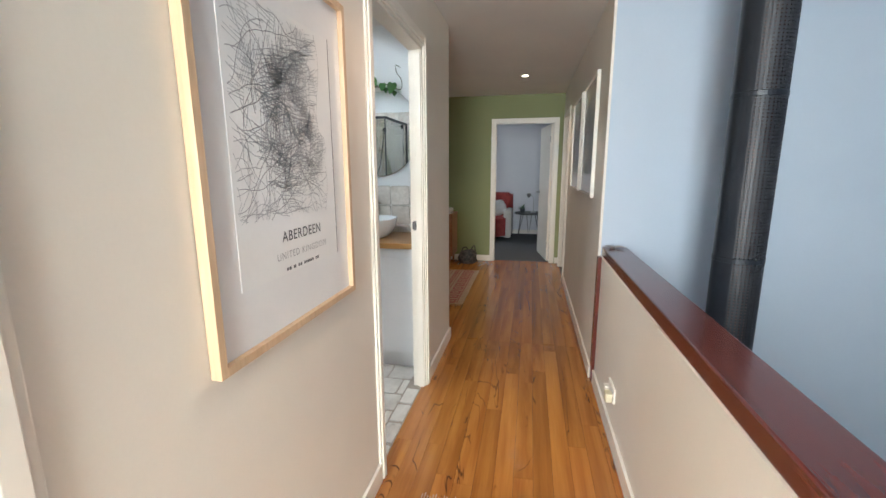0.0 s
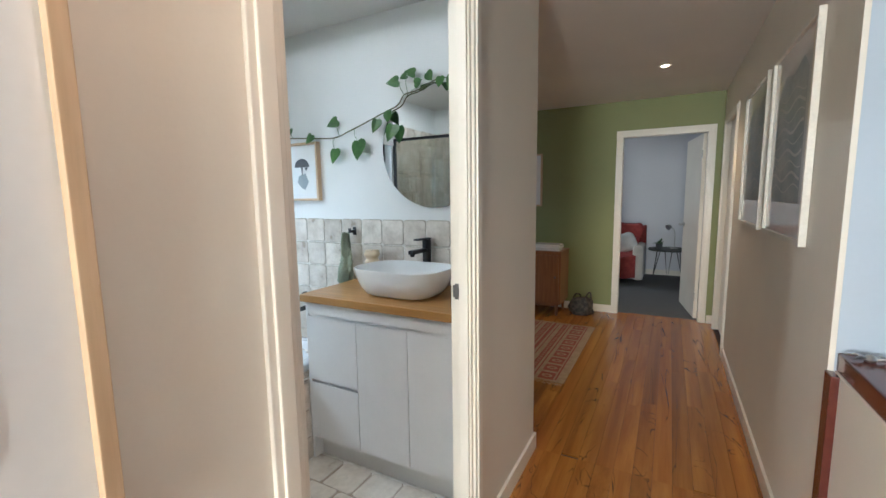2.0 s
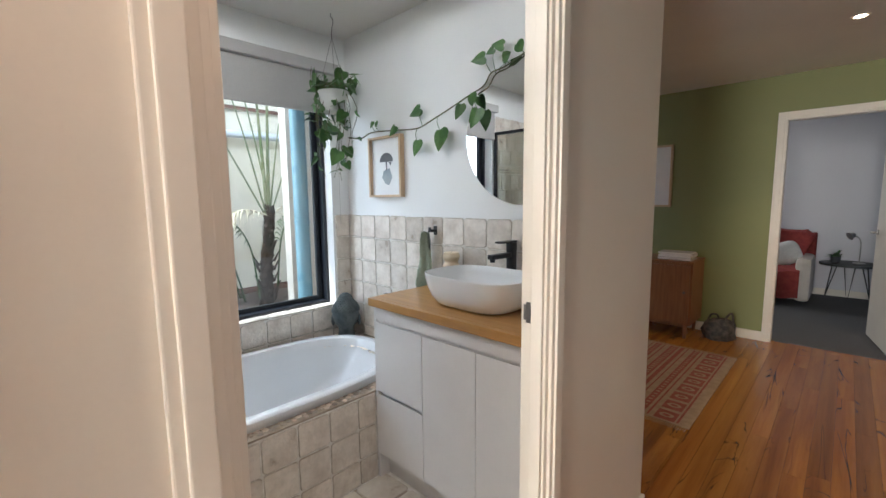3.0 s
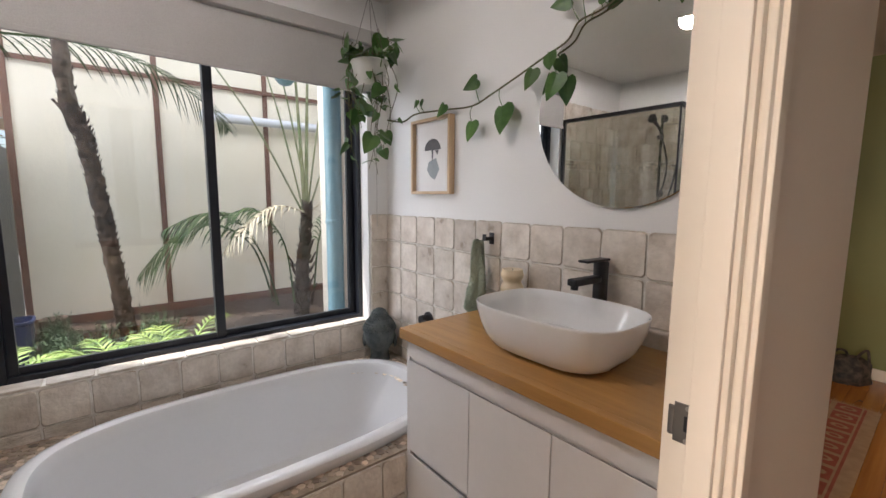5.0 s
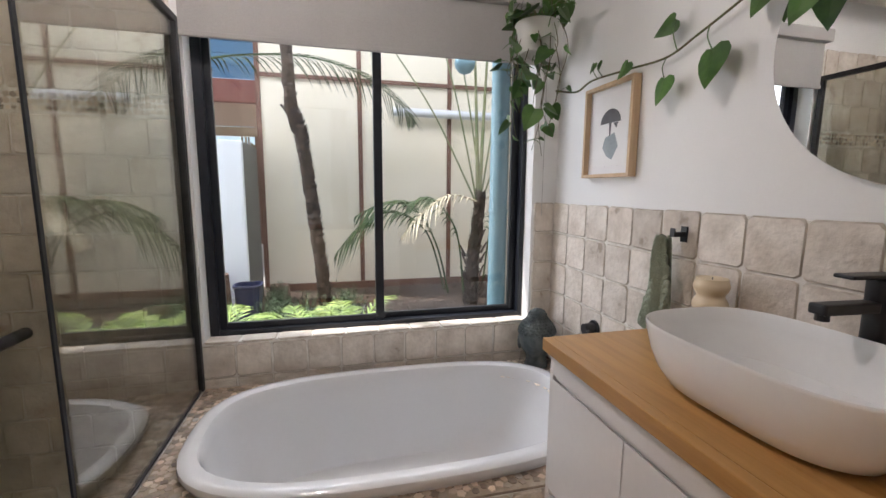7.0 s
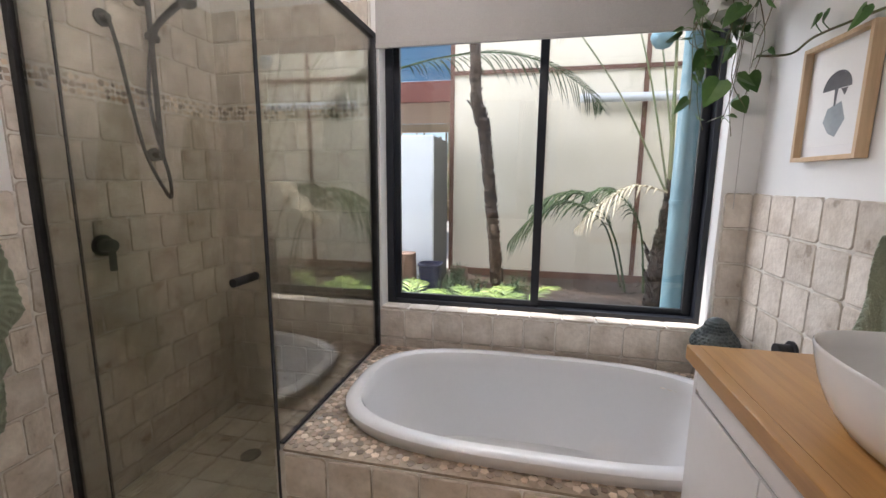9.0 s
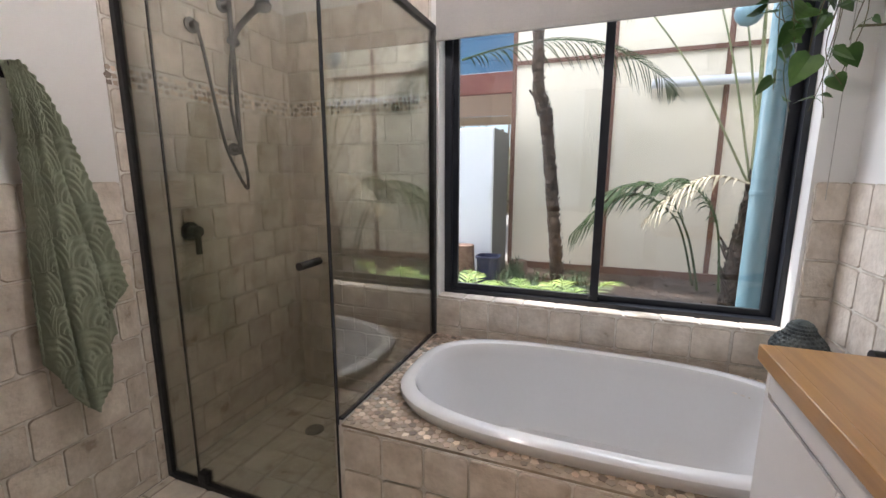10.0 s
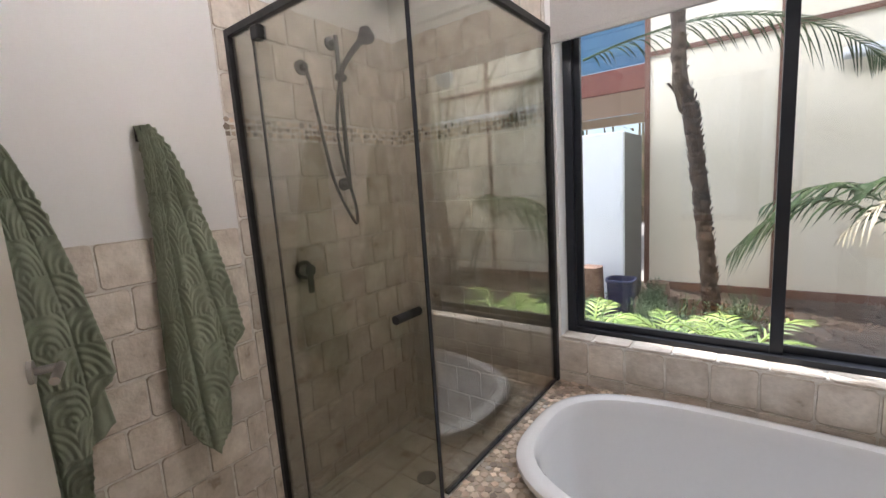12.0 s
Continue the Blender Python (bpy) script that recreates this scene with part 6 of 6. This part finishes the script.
def hanging_bowl():
    b = thing("hanging_bowl", "blue-grey round bowl hanging from the eave outside the window", "hanging bowl", (-4.0, 3.2, 2.36))
    part("bowl", lathe(bmesh.new(), [(0.01, -0.085), (0.05, -0.07), (0.078, -0.035), (0.088, 0.0), (0.080, 0.035), (0.062, 0.055), (0.066, 0.064), (0.056, 0.064), (0.054, 0.05), (0.01, 0.045)], (0, 0, 0), 28), BLUEPIPE, b, smooth=True)
    bm = bmesh.new()
    for a in (30, 150, 270):
        tube(bm, [(0.06 * math.cos(radians(a)), 0.06 * math.sin(radians(a)), 0.062), (0, 0, 0.34)], 0.0016, 5)
    tube(bm, [(0, 0, 0.34), (0, 0, 0.60)], 0.0016, 5)
    tube(bm, smooth_path([(-0.995, 0, 0.35), (-0.8, 0, 0.52), (-0.4, 0, 0.62), (0, 0, 0.60)], 5), 0.007, 8)
    part("cord", bm, DARKSTEEL, b)


hanging_bowl()


# ---- tiles ----
def tile_meshes(name, w, h, t, material, n=6, seed=1):
    """A few uneven tumbled tiles that lie in x and z and face -y; each with chamfered and chipped edges."""
    rnd = random.Random(seed)
    out = []
    for k in range(n):
        bm = bmesh.new()
        back, front = [], []
        corner = 0.014
        pts = []
        for cx, cz, a0 in ((1, 1, 0), (-1, 1, 90), (-1, -1, 180), (1, -1, 270)):
            for a in (8, 45, 82):
                an = radians(a0 + a)
                j = rnd.uniform(-0.0022, 0.0022)
                pts.append((cx * (w / 2 - corner) + math.cos(an) * corner + j, cz * (h / 2 - corner) + math.sin(an) * corner + rnd.uniform(-0.0022, 0.0022)))
        mid = []
        for i, p in enumerate(pts):
            mid.append(p)
            if i % 3 == 2:
                q = pts[(i + 1) % len(pts)]
                mid.append(((p[0] + q[0]) / 2 * (1 - rnd.uniform(0, 0.012)), (p[1] + q[1]) / 2 * (1 - rnd.uniform(0, 0.012))))
        for x, z in mid:
            back.append(bm.verts.new((x, 0, z)))
        for x, z in mid:
            front.append(bm.verts.new((x, -t * 0.62, z)))
        inner = [bm.verts.new((x * 0.968, -t - rnd.uniform(-0.0006, 0.0006), z * 0.945)) for x, z in mid]
        m = len(mid)
        for i in range(m):
            j = (i + 1) % m
            bm.faces.new((back[i], back[j], front[j], front[i]))
            bm.faces.new((front[i], front[j], inner[j], inner[i]))
        bm.faces.new(inner)
        bmesh.ops.recalc_face_normals(bm, faces=bm.faces)
        me = bpy.data.meshes.new(name)
        bm.to_mesh(me)
        bm.free()
        me.materials.append(material)
        me.materials.append(WORNSHADEEDGE)
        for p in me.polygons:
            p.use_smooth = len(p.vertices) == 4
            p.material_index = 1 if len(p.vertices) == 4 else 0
        out.append(me)
    return out


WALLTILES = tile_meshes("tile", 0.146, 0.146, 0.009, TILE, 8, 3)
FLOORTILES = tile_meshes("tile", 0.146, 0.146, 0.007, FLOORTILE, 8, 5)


def lay(parent, place, turn, spots, meshes=WALLTILES, seed=2):
    """Tiles at (u, v, su, sv) on a plane with its origin and turn; su and sv are the cut sizes as shares."""
    rnd = random.Random(seed)
    base = Matrix.Translation(place) @ turn.to_matrix().to_4x4()
    for u, v, su, sv in spots:
        ob = new("tile", rnd.choice(meshes))
        ob.parent = parent
        flip = rnd.choice((0, 180)) if meshes is WALLTILES else rnd.choice((0, 90, 180, 270)) if abs(su - sv) < 0.01 else 0
        ob.matrix_basis = base @ Matrix.Translation((u, -rnd.uniform(0, 0.0012), v)) @ Euler((0, radians(flip + rnd.uniform(-0.5, 0.5)), 0)).to_matrix().to_4x4() @ Matrix.Diagonal((su, 1, sv, 1))


def grid(u0, u1, v0, v1, pitch=0.152, stagger=0.0, skip=None, from_top=True):
    """Courses from v1 down, with cut tiles at the ends."""
    spots, row, v = [], 0, v1
    while v > v0 + 0.02:
        h = min(pitch, v - v0)
        u = u0 - (stagger * pitch if row % 2 else 0)
        while u < u1 - 0.01:
            a, b = max(u, u0), min(u + pitch, u1)
            if b - a > 0.02 and not (skip and skip((a + b) / 2, v - h / 2)):
                spots.append(((a + b) / 2, v - h / 2, (b - a - 0.005) / 0.146, (h - 0.005) / 0.146))
            u += pitch
        v -= h
        row += 1
    return spots


NORTH, SOUTH, EASTFACE, UPFACE = Euler((0, 0, 0)), Euler((0, 0, math.pi)), Euler((0, 0, math.pi / 2)), Euler((-math.pi / 2, 0, 0))


def backing(name, b, material=GROUT):
    return structure(name, [b], material)


def all_tiles():
    # north wall: u is x
    p = backing("wall_tiling_north", (WX, HX - 0.012, WN - 0.008, WN, 0.44, 1.262))
    lay(p, (0, WN - 0.004, 0), NORTH, grid(WX, HX - 0.012, 0.44, 1.268, skip=lambda u, v: u > -1.5 and v < 0.85))
    # south wall: u is -x
    p = backing("wall_tiling_south", (-1.50, HX - 0.012, WS, WS + 0.008, 0.0, 1.262))
    lay(p, (0, WS + 0.004, 0), SOUTH, grid(-HX + 0.012, 1.50, 0.0, 1.268, stagger=0.5), seed=4)
    p = backing("wall_tiling_shower", (WX, -1.50, WS, WS + 0.008, 0.0, 2.137))
    lay(p, (0, WS + 0.004, 0), SOUTH, grid(1.50, -WX, 1.69, 2.146, stagger=0.5) + grid(1.50, -WX, 0.0, 1.602, stagger=0.5), seed=5)
    # window wall: u is y
    p = backing("wall_tiling_shower_side", (WX, WX + 0.008, WS + 0.012, 1.53, 0.0, 2.137))
    lay(p, (WX + 0.004, 0, 0), EASTFACE, grid(WS + 0.012, 1.523, 1.69, 2.146, stagger=0.5) + grid(WS + 0.012, 1.523, 0.0, 1.602, stagger=0.5), seed=6)
    p = backing("wall_tiling_sill", (WX, WX + 0.008, 1.54, WN - 0.012, 0.44, OZ0 - 0.004))
    lay(p, (WX + 0.004, 0, 0), EASTFACE, grid(1.54, WN - 0.012, 0.44, OZ0, pitch=0.152), seed=7)
    p = backing("wall_tiling_strip", (WX, WX + 0.008, OY1, WN - 0.012, OZ0, 1.262))
    lay(p, (WX + 0.004, 0, 0), EASTFACE, grid(OY1, WN - 0.012, OZ0, 1.268), seed=8)
    p = backing("wall_tiling_strip_south", (WX, WX + 0.008, 1.535, OY0, OZ0, 1.262))
    lay(p, (WX + 0.004, 0, 0), EASTFACE, grid(1.532, OY0, OZ0, 1.268), seed=9)
    # window sill and the reveal's sides: u is y
    p = backing("window_sill_bed", (-2.545, WX + 0.006, OY0, OY1, OZ0 - 0.004, OZ0 + 0.006))
    lay(p, (-2.497, 0, OZ0 + 0.001), Euler((-math.pi / 2, 0, math.pi / 2)), [(OY0 + 0.077 + 0.154 * k, 0, 1.0, 0.60) for k in range(10)], seed=10)
    # hob front: u is y
    p = backing("hob_front", (-1.554, -1.5445, 1.564, 2.734, 0.0, 0.435))
    lay(p, (-1.548, 0, 0), EASTFACE, grid(1.565, 2.733, 0.0, 0.435), seed=11)
    # floors: u is x, v is y
    p = backing("floor_tiling", (-1.54, HX + 0.08, WS + 0.012, 2.76, -0.008, -0.002), TANGROUT)
    lay(p, (0, 0, -0.005), UPFACE, [(u, v, a, b) for u, v, a, b in grid(-1.54, -0.62, WS + 0.014, 2.78, pitch=0.188, stagger=0.35)] +
        [(-0.575, DY0 + 0.1 + 0.19 * k, 0.55, 1.2) for k in range(4)], FLOORTILES, seed=12)
    p = backing("floor_tiling_shower", (WX + 0.012, -1.56, WS + 0.012, 1.52, -0.008, -0.002))
    lay(p, (0, 0, -0.005), UPFACE, grid(WX + 0.014, -1.565, WS + 0.014, 1.52, pitch=0.152), FLOORTILES, seed=13)


def fragment(bm, cx, cy, r, rnd, plane, t=0.0022):
    n = rnd.choice((4, 5, 5, 6))
    a0 = rnd.uniform(0, 6.28)
    ring = [(cx + math.cos(a0 + 2 * math.pi * k / n) * r * rnd.uniform(0.75, 1.12), cy + math.sin(a0 + 2 * math.pi * k / n) * r * rnd.uniform(0.75, 1.12)) for k in range(n)]
    lo = [bm.verts.new(plane(x, y, 0)) for x, y in ring]
    hi = [bm.verts.new(plane(cx + (x - cx) * 0.93, cy + (y - cy) * 0.93, t)) for x, y in ring]
    for k in range(n):
        bm.faces.new((lo[k], lo[(k + 1) % n], hi[(k + 1) % n], hi[k]))
    bm.faces.new(hi)


def mosaics():
    rnd = random.Random(21)
    # the bed of the mosaic: a flat ring between the hob's edges and the tub
    bm = bmesh.new()
    loops = []
    n = 96
    x0, x1, y0, y1 = WX + 0.006, -1.546, 1.560, WN - 0.012
    for k in range(n):
        a = 2 * math.pi * k / n
        c, s_ = math.cos(a), math.sin(a)
        g = (abs(c) ** 2.5 + abs(s_) ** 2.5) ** (-1 / 2.5)
        ix, iy = -1.993 + c * g * 0.375, 2.375 + s_ * g * 0.705
        f = min(((x1 + 1.993) if c > 0 else (-1.993 - x0)) / max(abs(c), 1e-6), ((y1 - 2.375) if s_ > 0 else (2.375 - y0)) / max(abs(s_), 1e-6))
        loops.append((ix, iy, -1.993 + c * f, 2.375 + s_ * f))
    corners = [(x1, y1), (x0, y1), (x0, y0), (x1, y0)]
    for cx, cy in corners:
        j = min(range(n), key=lambda i: (loops[i][2] - cx) ** 2 + (loops[i][3] - cy) ** 2)
        loops[j] = (loops[j][0], loops[j][1], cx, cy)
    vs = [[bm.verts.new((ix, iy, 0.436)), bm.verts.new((ix, iy, 0.445)), bm.verts.new((ox, oy, 0.445)), bm.verts.new((ox, oy, 0.436))] for ix, iy, ox, oy in loops]
    for k in range(n):
        p, q = vs[k], vs[(k + 1) % n]
        for i in range(4):
            bm.faces.new((p[i], q[i], q[(i + 1) % 4], p[(i + 1) % 4]))
    top = part("hob_top", bm, TANGROUT, kind="structure")
    pieces = []
    y = 1.572
    row = 0
    while y < 3.2:
        x = WX + 0.02 + (0.013 if row % 2 else 0)
        while x < -1.556:
            u, v = (x + 1.993) / 0.385, (y - 2.36) / 0.70
            if (abs(u) ** 2.6 + abs(v) ** 2.6) > 0.93 and not (x > -1.70 and y > 2.78):
                pieces.append((x + rnd.uniform(-0.004, 0.004), y + rnd.uniform(-0.004, 0.004)))
            x += 0.0268
        y += 0.0245
        row += 1
    near = sorted(pieces, key=lambda p: (p[0] + 1.5) ** 2 + (p[1] - 1.9) ** 2)
    for x, y in near[:300]:
        bm = bmesh.new()
        fragment(bm, 0, 0, rnd.uniform(0.0130, 0.0165), rnd, lambda a, b, c: Vector((a, b, c)))
        part("mosaic_stone", bm, PEBBLE, top, at=(x, y, 0.445))
    bm = bmesh.new()
    for x, y in near[300:]:
        fragment(bm, x, y, rnd.uniform(0.0130, 0.0165), rnd, lambda a, b, c: Vector((a, b, 0.445 + c)))
    part("mosaic_far", bm, PEBBLE, top, kind="stuff")
    bm = bmesh.new()
    for k in range(3):
        z = 1.622 + 0.0245 * k
        for j in range(44):
            fragment(bm, -1.50 - 0.022 * j - rnd.uniform(0, 0.006), z + rnd.uniform(-0.003, 0.003), rnd.uniform(0.0110, 0.0155), rnd, lambda a, b, c: Vector((a, WS + 0.006 + c, b)))
        for j in range(39):
            fragment(bm, 0.68 + 0.022 * j + rnd.uniform(0, 0.006), z + rnd.uniform(-0.003, 0.003), rnd.uniform(0.0110, 0.0155), rnd, lambda a, b, c: Vector((WX + 0.006 + c, a, b)))
    ob = part("mosaic_band", bm, PEBBLE, kind="stuff")
    tagged(ob, "band of broken brown and cream stone mosaic round the shower walls", "mosaic")


def boards():
    rnd = random.Random(31)
    floor = bpy.data.objects["floor_hall"]
    cache = {}
    count = 0

    def run(x0, x1, y0, y1):
        nonlocal count
        w = 0.0885
        k = 0
        x = x0
        while x < x1 - 0.01:
            ww = min(w, x1 - x)
            y = y0 - rnd.uniform(0, 1.4)
            while y < y1:
                L = rnd.choice((0.9, 1.3, 1.7, 2.2, 2.7))
                a, b = max(y, y0), min(y + L, y1)
                if b - a > 0.03:
                    key = round(ww, 3)
                    if key not in cache:
                        bm = B(-ww / 2 + 0.0006, ww / 2 - 0.0006, -0.5, 0.5, -0.011, 0.0)
                        cache[key] = part("board", bm, PLANK)
                        ob = cache[key]
                    else:
                        ob = new("board", cache[key].data)
                    ob.parent = floor
                    ob.location = (x + ww / 2, (a + b) / 2, 0)
                    ob.scale = (1, b - a - 0.001, 1)
                    count += 1
                y += L
            x += ww
    run(-0.53, 0.575, -2.4, 3.36)
    run(-0.53, 0.56, 3.36, 6.5)
    run(-3.02, -0.53, 3.36, 6.43)


all_tiles()
mosaics()
boards()
